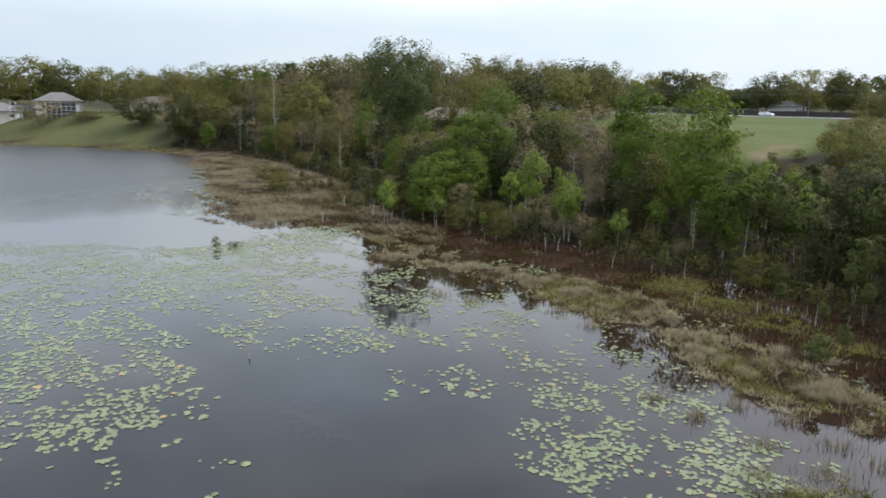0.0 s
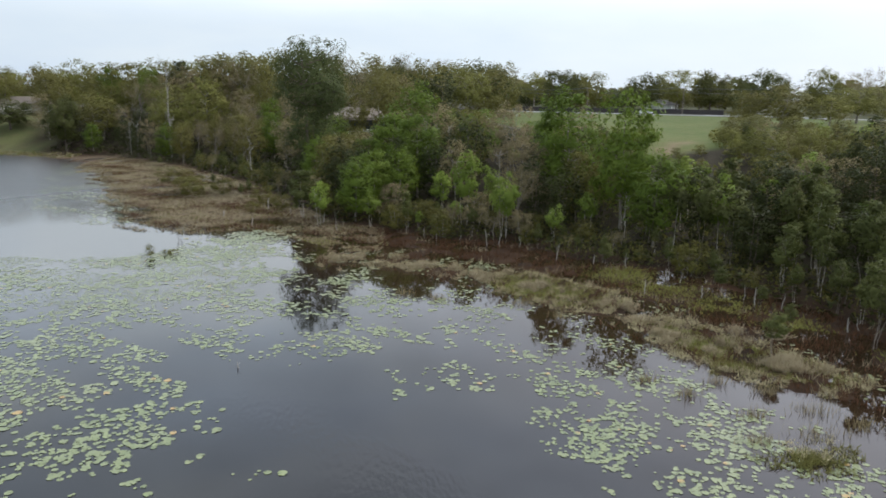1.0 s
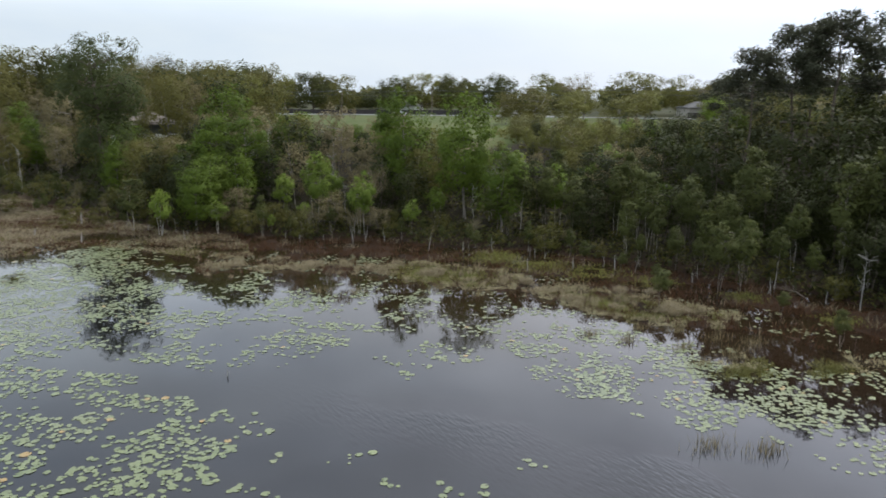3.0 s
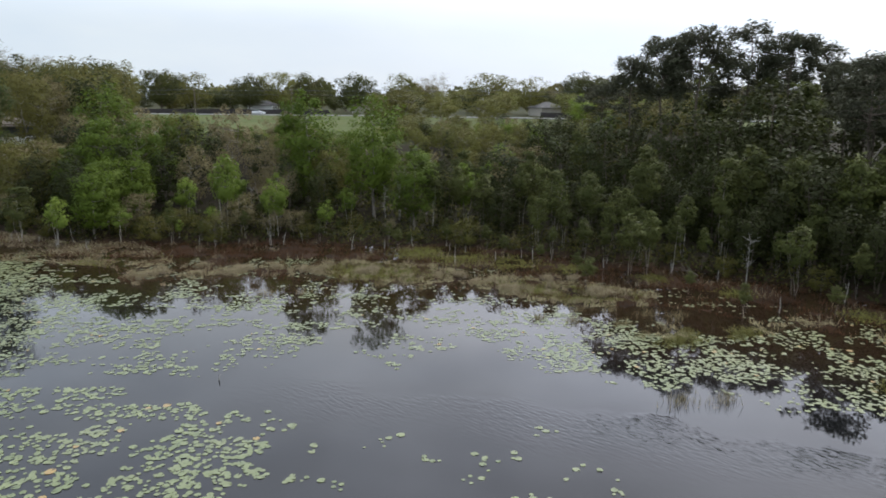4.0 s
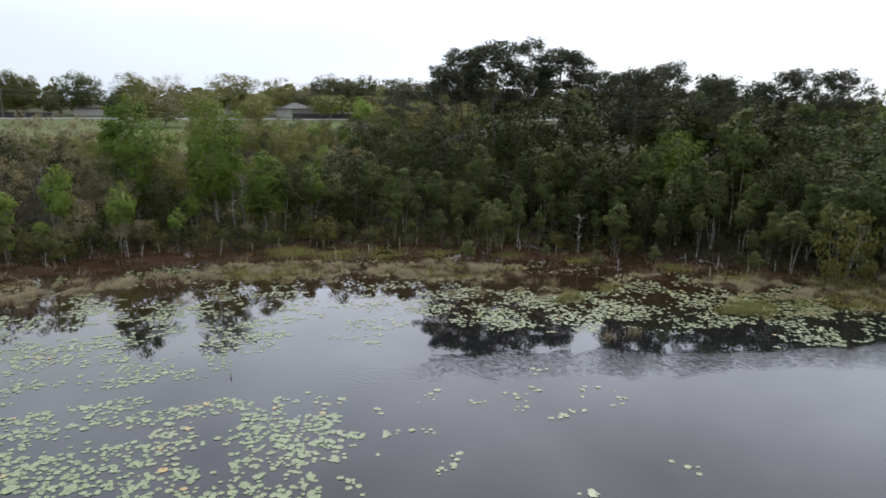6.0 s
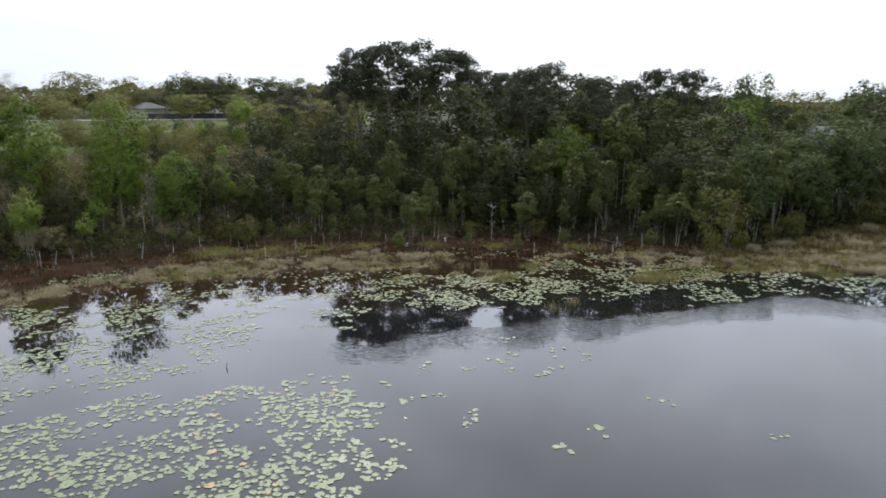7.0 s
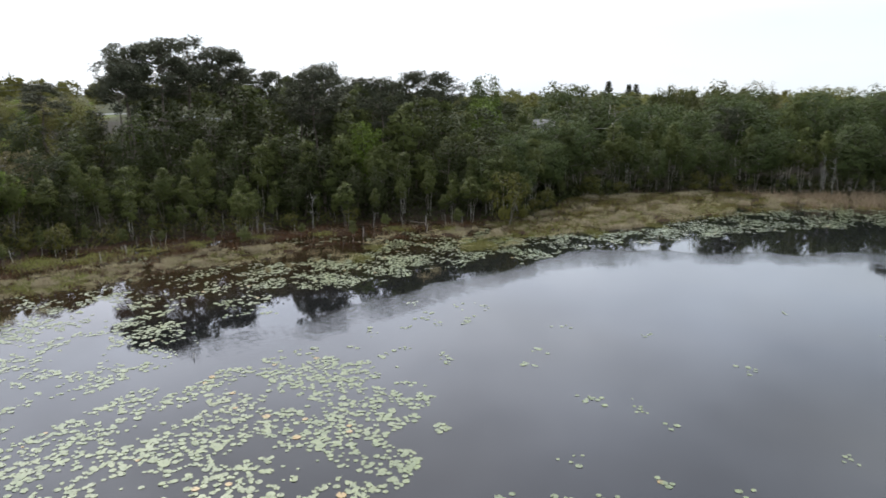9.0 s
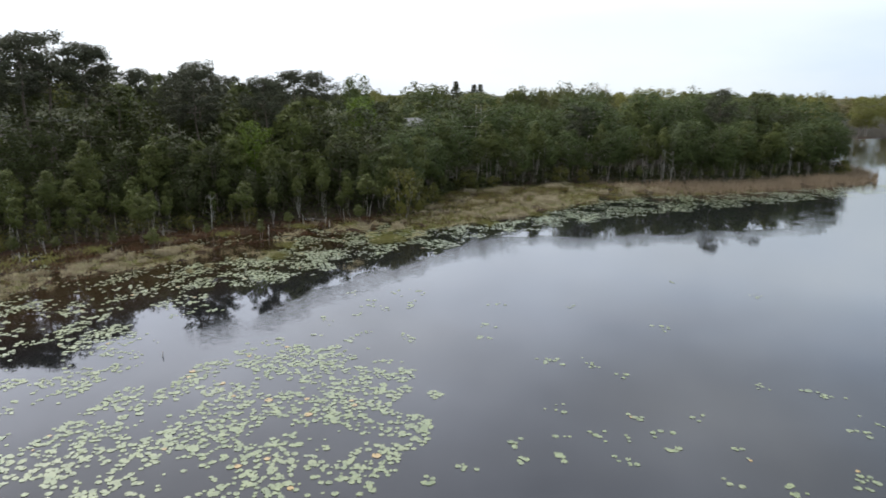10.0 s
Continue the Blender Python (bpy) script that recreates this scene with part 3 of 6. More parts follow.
def pine(rng, h, w, low, leaves, size, trunk_r):
    tubes, centers = [], []
    trunk = wiggle(rng, (0, 0, -0.3), rng.normal(size=3) * np.array([0.35, 0.35, 0]) + (0, 0, h * 0.97), 8, h * 0.008)
    tubes.append((trunk, [trunk_r * (1.2 if i == 0 else 1 - 0.1 * i) for i in range(9)]))
    stem = np.array(trunk)
    for b in range(40):
        u = rng.uniform(0, 1) ** 0.75
        z = h * (low + (0.98 - low) * u)
        reach = w / 2 * (0.55 + 0.75 * math.sin(math.pi * min(u * 0.85 + 0.12, 1))) * rng.uniform(0.45, 1.0) * (1.05 - 0.45 * u ** 3)
        ang = rng.uniform(0, 2 * math.pi)
        start = np.array([np.interp(z, stem[:, 2], stem[:, k]) for k in range(3)])
        end = start + np.array([math.cos(ang) * reach, math.sin(ang) * reach, reach * rng.uniform(0.05, 0.45)])
        r = trunk_r * 0.2 * (1.2 - 0.6 * u)
        pts = wiggle(rng, start, end, 3, 0.12)
        tubes.append((pts, [r, r * 0.75, r * 0.5, r * 0.25]))
        centers += [end, end + rng.normal(size=3) * 0.35]
        if reach > 1.2:
            centers.append(np.array(pts[2]) + rng.normal(size=3) * 0.3)
    for k in range(2):
        ang = rng.uniform(0, 2 * math.pi)
        z = h * rng.uniform(0.35, low)
        p = np.array([math.cos(ang), math.sin(ang), 0.1]) * rng.uniform(0.8, 1.6)
        tubes.append((wiggle(rng, (0, 0, z), p + (0, 0, z), 2, 0.05), [trunk_r * 0.16, trunk_r * 0.1, 0.01]))
    centers = np.array(centers)
    pick = rng.integers(len(centers), size=leaves)
    off = unit(rng.normal(size=(leaves, 3))) * (rng.uniform(0.1, 1, leaves) ** 0.5)[:, None] * np.array([1, 1, 0.7])
    pos = centers[pick] + off * (0.76 * rng.uniform(0.8, 1.3, len(centers)))[pick][:, None]
    out = unit(off + np.array([0, 0, 0.45]))
    return (tubes, *cards(rng, pos, size, 2.6, off * 1.5 + np.array([0, 0, 0.5]), 1.0, out))


def bare_tree(rng, h, w, twigs, size, trunk_r, low=0.3):
    tubes, centers, ways = [], [], []
    trunk = wiggle(rng, (0, 0, -0.3), (rng.normal() * 0.2, rng.normal() * 0.2, h * 0.6), 5, h * 0.012)
    tubes.append((trunk, [trunk_r * (1.2 if i == 0 else 1 - 0.12 * i) for i in range(6)]))
    for b in range(13):
        z0 = h * rng.uniform(low * 0.8, 0.58)
        ang = rng.uniform(0, 2 * math.pi)
        up = rng.uniform(0.3, 1.0)
        end = np.array([math.cos(ang) * w / 2 * (1.15 - 0.5 * up), math.sin(ang) * w / 2 * (1.15 - 0.5 * up), z0 + (h * 0.97 - z0) * up])
        pts = wiggle(rng, (0, 0, z0), end, 4, h * 0.02)
        r = trunk_r * 0.38
        tubes.append((pts, [r, r * 0.75, r * 0.55, r * 0.35, r * 0.12]))
        for s in range(3):
            base = np.array(pts[rng.integers(1, 4)])
            way = unit((end - np.array([0, 0, z0]))[None] + rng.normal(size=(1, 3)) * h * 0.18)[0]
            tip = base + way * h * rng.uniform(0.1, 0.22)
            tip[2] = min(tip[2], h)
            tubes.append((wiggle(rng, base, tip, 2, 0.05), [r * 0.4, r * 0.25, r * 0.1]))
            for q in np.linspace(0.3, 1.0, 5):
                centers.append(base + (tip - base) * q)
                ways.append(way)
    centers, ways = np.array(centers), np.array(ways)
    pick = rng.integers(len(centers), size=twigs)
    pos = centers[pick] + rng.normal(size=(twigs, 3)) * h * 0.035
    return (tubes, *cards(rng, pos, size, 7.0, ways[pick] * 1.1 + np.array([0, 0, 0.5]), 0.7))


def dead_tree(rng, h):
    tubes = [(wiggle(rng, (0, 0, -0.3), (rng.normal() * 0.15, rng.normal() * 0.15, h), 6, h * 0.012), [0.09, 0.08, 0.07, 0.06, 0.05, 0.035, 0.015])]
    for b in range(11):
        z0, ang = h * rng.uniform(0.35, 0.95), rng.uniform(0, 2 * math.pi)
        reach = h * rng.uniform(0.12, 0.3)
        end = np.array([math.cos(ang) * reach, math.sin(ang) * reach, z0 + reach * rng.uniform(0.1, 0.9)])
        pts = wiggle(rng, (0, 0, z0), end, 3, h * 0.02)
        tubes.append((pts, [0.035, 0.028, 0.02, 0.008]))
        tubes.append((wiggle(rng, pts[1], np.array(pts[1]) + rng.normal(size=3) * h * 0.08, 2, 0.03), [0.028, 0.02, 0.008]))
    return tubes


def norfolk(rng, h, w):
    tubes, pos, way = [([(0, 0, -0.3), (0, 0, h * 0.5), (0, 0, h)], [0.3, 0.2, 0.04])], [], []
    for level in range(17):
        u = level / 16
        z, reach = h * (0.12 + 0.86 * u), w / 2 * (1.02 - u) + 0.15
        for k in range(7):
            ang = 2 * math.pi * k / 7 + level * 0.6
            d = np.array([math.cos(ang), math.sin(ang), 0.18])
            tubes.append(([(0, 0, z), tuple(d * reach + (0, 0, z))], [0.07, 0.02]))
            for q in np.linspace(0.2, 1, 16):
                pos.append(d * reach * q + (0, 0, z) + rng.normal(size=3) * 0.08)
                way.append(d)
    return (tubes, *cards(rng, np.array(pos), 0.34, 2.2, np.array(way) * 1.3))


def palm(rng, h):
    tubes = [([(0, 0, -0.3), (0.1, 0, h * 0.4), (0, 0.05, h * 0.84)], [0.24, 0.19, 0.17])]
    pos, way = [], []
    for k in range(30):
        d = unit(rng.normal(size=(1, 3)) + np.array([[0, 0, 0.35]]))[0]
        for q in np.linspace(0.35, 1.0, 9):
            pos.append(np.array([0, 0, h * 0.84]) + d * q * h * 0.19 - np.array([0, 0, 0.10 * h * q * q]))
            way.append(d)
    return (tubes, *cards(rng, np.array(pos), 0.42, 2.6, np.array(way) * 1.6))


def merged(a, b):
    """Two grown forms as one tree: a broad top over a narrower lower crown."""
    n = len(a[1])
    return (a[0] + b[0], np.concatenate([a[1], b[1]]), np.concatenate([a[2], b[2] + n]), np.concatenate([a[3], b[3]]))


PROTO = {}


def add_proto(kind, made, height, width, leaf=None, bark="brown", crown="crown", sides=5):
    tubes, *leaves = made
    trunk_me = tubes_mesh(kind + "_trunk", tubes, BARK[bark], sides)
    crown_me = mesh_of(kind + "_crown", leaves[0], leaves[1], LEAF[leaf or kind], leaves[2] is not None, leaves[2]) if leaves else None
    PROTO.setdefault(kind, []).append((trunk_me, crown_me, height, width, crown))


def rng_of(k):
    return np.random.default_rng(k)


for k in range(4):
    r = rng_of(100 + k)
    add_proto("maple", broadleaf(r, 11, 6.2, 0.12, 46, 5200, 0.22, 0.16, 1, 1.0, 0.15, 0.15, 0.15, 0.5), 11, 6.4, bark="grey")
    add_proto("bright", broadleaf(r, 5, 2.9, 0.30, 15, 1300, 0.17, 0.07, 2, 0.50), 5, 2.9, bark="pale")
    add_proto("bay", broadleaf(r, 6.5, 2.2, (0.34, 0.42, 0.50, 0.38)[k], 16, 1650, 0.145, 0.043, (3, 2, 2, 3)[k], 0.46, 0.1, 0.45, 0.5, 0.0, 0.5, 1.5), 6.5, 2.3, bark=("pale", "grey", "pale", "grey")[k])
    add_proto("thicket", broadleaf(r, 10, 5.6, 0.08, 36, 1800, 0.24, 0.15, 2, 1.0, 0.1, 0.1, 0.15, 0.4), 10, 5.8, sides=4)
    add_proto("canopy", broadleaf(r, 12, 7.6, 0.24, 34, 2650, 0.275, 0.15, (3, 2, 2, 3)[k], 1.3, 0.2, 0.0, 0.1, 0.6, 0.8), 12, 8.2, bark=("grey", "pale", "grey", "grey")[k], sides=4)
    add_proto("pine", pine(r, 17, 6.2, 0.58, 5600, 0.135, 0.20), 17, 6.2)
    add_proto("olive", broadleaf(r, 12, 10, 0.10, 44, 2250, 0.33, 0.20, 2, 1.45, 0.1, 0.0, 0.15, 0.5), 12, 10.4, bark="grey", sides=4)
    add_proto("spring", broadleaf(r, 13, 12, 0.20, 48, 3400, 0.33, 0.26, 1, 1.5, 0.1, 0.0, 0.15, 0.5), 13, 12.4, bark="grey")
    add_proto("willow", broadleaf(r, 3.4, 3.8, 0.0, 15, 1300, 0.14, 0.06, 5, 0.55), 3.4, 3.8, bark="grey")
    add_proto("hazy", broadleaf(r, 10, 9, 0.22, 46, 2300, 0.20, 0.15, 2, 1.1, 0.1, 0.0, 0.2, 0.4, 0.4, 1.8, 0.12), 10, 9.4, leaf="bare", bark="grey", crown="twig_crown", sides=4)
    add_proto("bare", bare_tree(r, 11, 7.5, 2600, 0.06, 0.14), 11, 7.5, bark="grey", crown="twig_crown", sides=4)
for k in range(3):
    r = rng_of(200 + k)
    add_proto("oak", broadleaf(r, 13, 16, 0.16, 52, 4400, 0.43, 0.40, 1, 2.0, 0.1, 0.0, 0.15, 0.6, 0.8), 13, 16.6)
    add_proto("dead", (dead_tree(r, 5.0),), 5.0, 2.6, bark="dead")
add_proto("great", merged(broadleaf(rng_of(302), 16.5, 12, 0.46, 90, 9500, 0.21, 0.32, 1, 1.15, 0.1, 0.0, 0.0, 0.45, 0.95, spread_w=(0.9, 1.0)),
                          broadleaf(rng_of(303), 11.5, 9.0, 0.12, 60, 4500, 0.22, 0.10, 2, 1.1, 0.2, 0.0, 0.1, 0.2)), 16.5, 12.4, leaf="great")
add_proto("norfolk", norfolk(rng_of(300), 15, 5.0), 15, 5.0, leaf="pine")
add_proto("palm", palm(rng_of(301), 6.5), 6.5, 2.6, leaf="thicket", bark="grey")
place_rng = np.random.default_rng(7)
PLANTED = []


def plant(kind, x, y, top=None, width=None, height=None, variant=None, group=""):
    """One tree standing at (x, y): its top's level, or its height, and its width."""
    z = ground_at(x, y)
    protos = PROTO[kind]
    trunk_me, crown_me, ph, pw, crown = protos[(variant if variant is not None else int(place_rng.integers(len(protos)))) % len(protos)]
    h = height if height else max(top - z, 1.5)
    sz = h / ph
    sx = width / pw if width else sz * float(place_rng.uniform(0.88, 1.12))
    name = {"willow": "willow_shrub", "bare": "bare_tree", "hazy": "budding_tree", "dead": "dead_tree", "norfolk": "norfolk_pine", "great": "pine_tree", "palm": "palm_tree", "pine": "pine_tree",
            "oak": "oak_tree", "canopy": "oak_tree", "maple": "maple_tree", "bay": "bay_tree", "thicket": "broadleaf_tree", "bright": "sapling", "spring": "spring_tree", "olive": "budding_tree"}[kind]
    ob = new(name)
    ob.empty_display_size = 0.3
    ob.location, ob.scale = (x, y, max(z, 0.0)), (sx, sx, sz)
    ob.rotation_euler = (0, 0, float(place_rng.uniform(0, 6.283)))
    label, category = TREE_LABEL[kind]
    tagged(ob, label, category, group or kind + " trees")
    part("trunk", trunk_me, ob)
    if crown_me:
        part(crown, crown_me, ob)
    PLANTED.append((x, y, max(sx * pw * 0.3, 0.5)))
    return ob


# trees that stand out, with the level of their tops and their width
PINES = [(46.4, 47.5, 18.5, 5.5), (53.3, 47.3, 21.3, 7.5), (53.4, 42.6, 21.8, 8.5), (59.9, 40.1, 22.4, 8.5), (61.4, 36.0, 21.4, 7.5), (67.3, 34.1, 20.4, 6.5),
         (47.5, 23.0, 17.9, 7), (57.2, 20.9, 19.2, 6.5), (60.3, 5.8, 18.4, 6.5), (64.5, 0.3, 18.3, 6.5), (58.8, 10.0, 16.9, 5.5),
         (66.1, 15.3, 17.6, 5.5), (54.1, 24.4, 17.7, 5.5), (59.0, 59.3, 16.3, 6.5), (65.7, 28.4, 18.2, 5.5), (45.6, -75.1, 16.0, 6.0)]
for x, y, top, w in PINES:
    plant("pine", x, y, top, w)
plant("great", -7.3, 105.5, 21.6, 12.2)
ROADSIDE = [("oak", 91.5, 286.4, 25.3, 18), ("olive", 106.2, 286.6, 24.4, 16), ("oak", 118, 264, 23.0, 16), ("spring", 134, 269, 25.5, 18),
            ("oak", 145.4, 263, 24.3, 17), ("spring", 84.6, 301, 24.2, 14), ("bare", 75.4, 311.7, 25.9, 14), ("oak", 34.4, 192.6, 22.7, 20),
            ("oak", 152.3, 238.1, 23.9, 18), ("spring", 169.5, 230.4, 24.5, 14), ("bare", 178.8, 221.9, 25.5, 14), ("spring", 180.2, 191.7, 24.5, 24),
            ("spring", 183, 172.9, 22.2, 14), ("oak", 180.7, 146, 22.8, 20), ("oak", 178.1, 133.8, 22.5, 14), ("olive", 87, 135.2, 16.6, 16)]
ROADSIDE_2 = [("olive", 79.2, 134.5, 15.5, 7), ("olive", 107.1, 125.3, 14.9, 11), ("oak", 171, 138, 21.9, 16), ("oak", 175.7, 117, 22.0, 16),
              ("spring", 190.4, 113, 21.8, 14), ("bare", 182.5, 158.1, 21.5, 14),
              ("spring", 118, 150, 17.0, 14), ("olive", 128, 140, 16.4, 12), ("spring", 140, 148, 16.8, 10), ("olive", 100, 150, 16.0, 12), ("spring", 148, 128, 16.4, 14),
              ("olive", 158, 118, 16.4, 14), ("spring", 94, 128, 14.6, 9)]
for kind, x, y, top, w in ROADSIDE + ROADSIDE_2:
    plant(kind, x, y, top, w)
SHORE_LEFT = [("spring", -150, 240, 23.5, 20), ("spring", -138.7, 240, 25.1, 22), ("oak", -127, 243, 23.6, 22), ("spring", -104.8, 218, 21.3, 16),
              ("bare", -121.4, 275, 21.7, 16), ("bare", -108.4, 280, 22.4, 18), ("spring", -79.6, 237.7, 23.5, 14), ("olive", -58.2, 207.7, 22.6, 18),
              ("olive", -44.2, 195.8, 21.2, 16), ("olive", -34.3, 187.6, 22.3, 16), ("olive", -27.8, 188.7, 24.2, 18), ("olive", -20.8, 184.5, 23.6, 14),
              ("bare", 1.2, 165.7, 24, 14), ("bare", 11.1, 190.4, 24.2, 16), ("bare", 21.7, 199.5, 24.1, 20), ("olive", 30.8, 203.4, 24.1, 18)]
SHORE_LEFT_2 = [("oak", -6.5, 150.6, 21.7, 12), ("hazy", -117.5, 206.0, 11.4, 15), ("olive", -104.0, 206.0, 8.7, 9.5), ("oak", -84.5, 197.0, 12.1, 13),
                ("bare", -72.2, 188, 11, 10), ("oak", -66.0, 180.0, 13.0, 10), ("olive", -59.0, 183.0, 14.0, 11),
                ("olive", -49.2, 200, 22.5, 14), ("spring", -40.6, 200, 22.8, 13), ("olive", -32.3, 201, 23.6, 14), ("spring", -25.0, 198, 24.3, 14), ("spring", -18.6, 195, 25.0, 13),
                ("olive", -13.0, 190, 25.0, 13), ("oak", -6.0, 187, 24.2, 14), ("olive", 7.0, 185, 23.6, 15), ("olive", 16.0, 182, 22.8, 13), ("spring", -31.3, 165, 17.2, 11), ("spring", -40.0, 168, 15.4, 10)]
for kind, x, y, top, w in SHORE_LEFT + SHORE_LEFT_2:
    plant(kind, x, y, top, w)
MIDDLE = [("maple", 19.9, 72.6, 14.4, 7.0), ("maple", 22.7, 64.0, 14.6, 6.6), ("maple", 6.9, 98.6, 15.3, 8), ("maple", 5.5, 85.0, 11.6, 5.7), ("maple", -2.4, 77.0, 7.0, 4.2), ("bright", 8.6, 71.0, 8.6, 3.1), ("bright", 11.7, 66.0, 6.6, 2.6),
          ("maple", 23.2, 58.0, 8.9, 5.2), ("bright", -6.3, 75.0, 5.0, 2.3), ("bay", -8.1, 80.0, 5.4, 3.4),
          ("bright", 11.3, 66.3, 6.0, 2.6), ("bright", 27.9, 55.1, 7.2, 2.8), ("bright", 27.8, 61.4, 8.6, 3.0), ("bay", 23.0, 58.5, 5.0, 3.0),
          ("bright", 19.5, 64.5, 4.8, 2.2), ("bay", 24.2, 32.9, 5.3, 2.2), ("bay", 25.5, 32.0, 4.9, 1.8), ("dead", 28.6, 25.2, 3.7, 1.3),
          ("bay", 28.2, 21.5, 5.4, 2.4), ("willow", 25.0, 3.3, 6.5, 5.0), ("bay", 27.9, 6.7, 5.4, 3.0), ("maple", 40.0, 17.4, 11.6, 5.0), ("bay", 38.7, 9.7, 8.0, 3.4),
          ("maple", 2.6, 88.0, 11.8, 6.0), ("dead", -37.8, 158.0, 19.4, 3.2), ("hazy", 9.2, 95.6, 12.6, 8.0),
          ("hazy", 16.6, 84.5, 12.8, 6.5), ("hazy", 27.5, 90.0, 12.0, 6.0), ("bare", 13.6, 68.6, 7.0, 4.5), ("canopy", 72.6, -9.9, 18.9, 6.5), ("canopy", 69.0, -6.6, 18.0, 6.0)]
for kind, x, y, top, w in MIDDLE:
    plant(kind, x, y, top, w)
SKYLINE = [("oak", 96.5, -35.5, 17.6, 13), ("oak", 82.9, -64, 17.0, 12), ("oak", 92, -61.4, 16.9, 11), ("oak", 99, -88, 17.0, 12), ("bare", 104, -95.7, 18.4, 9),
           ("spring", 94.4, -106.6, 17.3, 14), ("spring", 98.4, -100, 15.8, 12), ("spring", 123.8, -66.6, 15.6, 16), ("oak", 75.3, -97.5, 16.2, 12), ("spring", 118, -30, 16.4, 14)]
for kind, x, y, top, w in SKYLINE:
    plant(kind, x, y, top, w)
for x, y, h in ((49.5, 90, 3.2), (53, 93.5, 3.6), (46.8, 86.5, 2.6), (57, 96, 3.6), (37, 80, 1.7), (41, 83, 1.5), (39, 85, 1.2)):
    plant("olive" if h > 2 else "willow", x, y, height=h, width=h * 1.3)
# slender pale trunks, and small trees that stand out in the marsh
for x, y, h in ((8.3, 97.0, 7.5), (9.4, 96.4, 6.2), (24.2, 61.6, 4.6), (25.2, 62.6, 5.0), (-48.4, 167.5, 7.5), (-46.8, 168, 7.0), (-17.5, 118, 6.5), (36.0, -51, 6.0),
                (35.2, -52, 5.5), (31.5, -96, 7.0), (32.3, -97, 6.5), (31.6, -78, 6.0)):
    plant("dead", x, y, height=h, width=h * 0.28)
for x, y, h in ((17.8, 32.5, 2.7), (21.5, 44.0, 2.3), (20.9, 35.7, 2.0), (20.2, 21.8, 2.2), (23.6, 9.6, 2.6), (22.6, 26.8, 1.8), (24.6, 17.6, 2.2), (22.4, 40.6, 1.8), (16.8, 53.0, 2.2)):
    plant("bay", x, y, height=h, width=h * 0.48)
for x, y, top in ((177, -89, 19.2), (186, -102, 18.3), (188, -106, 18.4)):
    plant("norfolk", x, y, top, 9.0)
for x, y, top in ((150, 162, 16.5), (147, 166, 16.0)):
    plant("palm", x, y, top)


OPEN_SPOTS = [(19.3, 79.5, 2.4), (7.8, 91.0, 3.0), (8.0, 87.5, 2.0), (25.3, 60.3, 2.2), (21.6, 59.5, 1.6), (12.8, 71.4, 1.8), (14.0, 79.0, 1.8)]
for x, y, h in ((7.7, 93.2, 8.2), (8.5, 93.4, 7.2), (10.6, 92.6, 6.8), (24.9, 62.2, 5.4), (25.8, 62.4, 5.0), (26.4, 63.0, 4.6), (21.8, 61.0, 4.2), (12.7, 73.0, 3.6), (14.6, 80.6, 5.2)):
    plant("dead", x, y, height=h, width=h * 0.34)


def fill(poly, spacing, tries, choose, seed, thin=0.0):
    """Trees at random in a plot, no two too close: choose(x, y, d, rng) gives the kind, top height and width, or None; d: metres inland."""
    r = np.random.default_rng(seed)
    xs, ys = [p[0] for p in poly], [p[1] for p in poly]
    px, py = r.uniform(min(xs), max(xs), tries), r.uniform(min(ys), max(ys), tries)
    ok = inside(poly, px, py) & ~inside(WET, px, py)
    for a, b, rad in OPEN_SPOTS:
        ok &= (px - a) ** 2 + (py - b) ** 2 > rad * rad
    px, py = px[ok], py[ok]
    d = distance(WET, px, py)
    for x, y, dd in zip(px, py, d):
        gap = spacing * (1.0 if dd > 8 else 0.8) * (1 + max(0.0, dd - 14) * thin)
        if all((x - a) ** 2 + (y - b) ** 2 > max(gap * gap, 0) for a, b, _ in PLANTED):
            got = choose(x, y, dd, r)
            if got:
                kind, h, w = got
                plant(kind, float(x), float(y), height=h, width=w)


def pick(r, *pairs):
    u, total = r.uniform(), 0
    for kind, share in pairs:
        total += share
        if u < total:
            return kind
    return pairs[-1][0]


def shore_band(x, y, d, r):
    if d < 2.5:
        return ("bay", r.uniform(2.6, 5.4), None) if r.uniform() < 0.86 else ("willow", r.uniform(1.2, 2.2), None)
    h = (4.0 + (0.60 if y < 38 else 0.36) * min(d, 13)) * r.uniform(0.72, 1.24)
    return (pick(r, ("bay", 0.56), ("thicket", 0.44)), h, None)


def pine_wood(x, y, d, r):
    kind = pick(r, ("thicket", 0.62), ("bay", 0.2), ("maple", 0.08), ("pine", 0.1))
    if y > 49:
        return ("thicket" if kind == "pine" else kind), min(8.5, r.uniform(11.8, 13.8) - ground_at(x, y)), None
    h = r.uniform(14, 16.5) if kind == "pine" else min(8.4 + 0.25 * d, 14.0) * r.uniform(0.85, 1.1)
    return kind, h, None


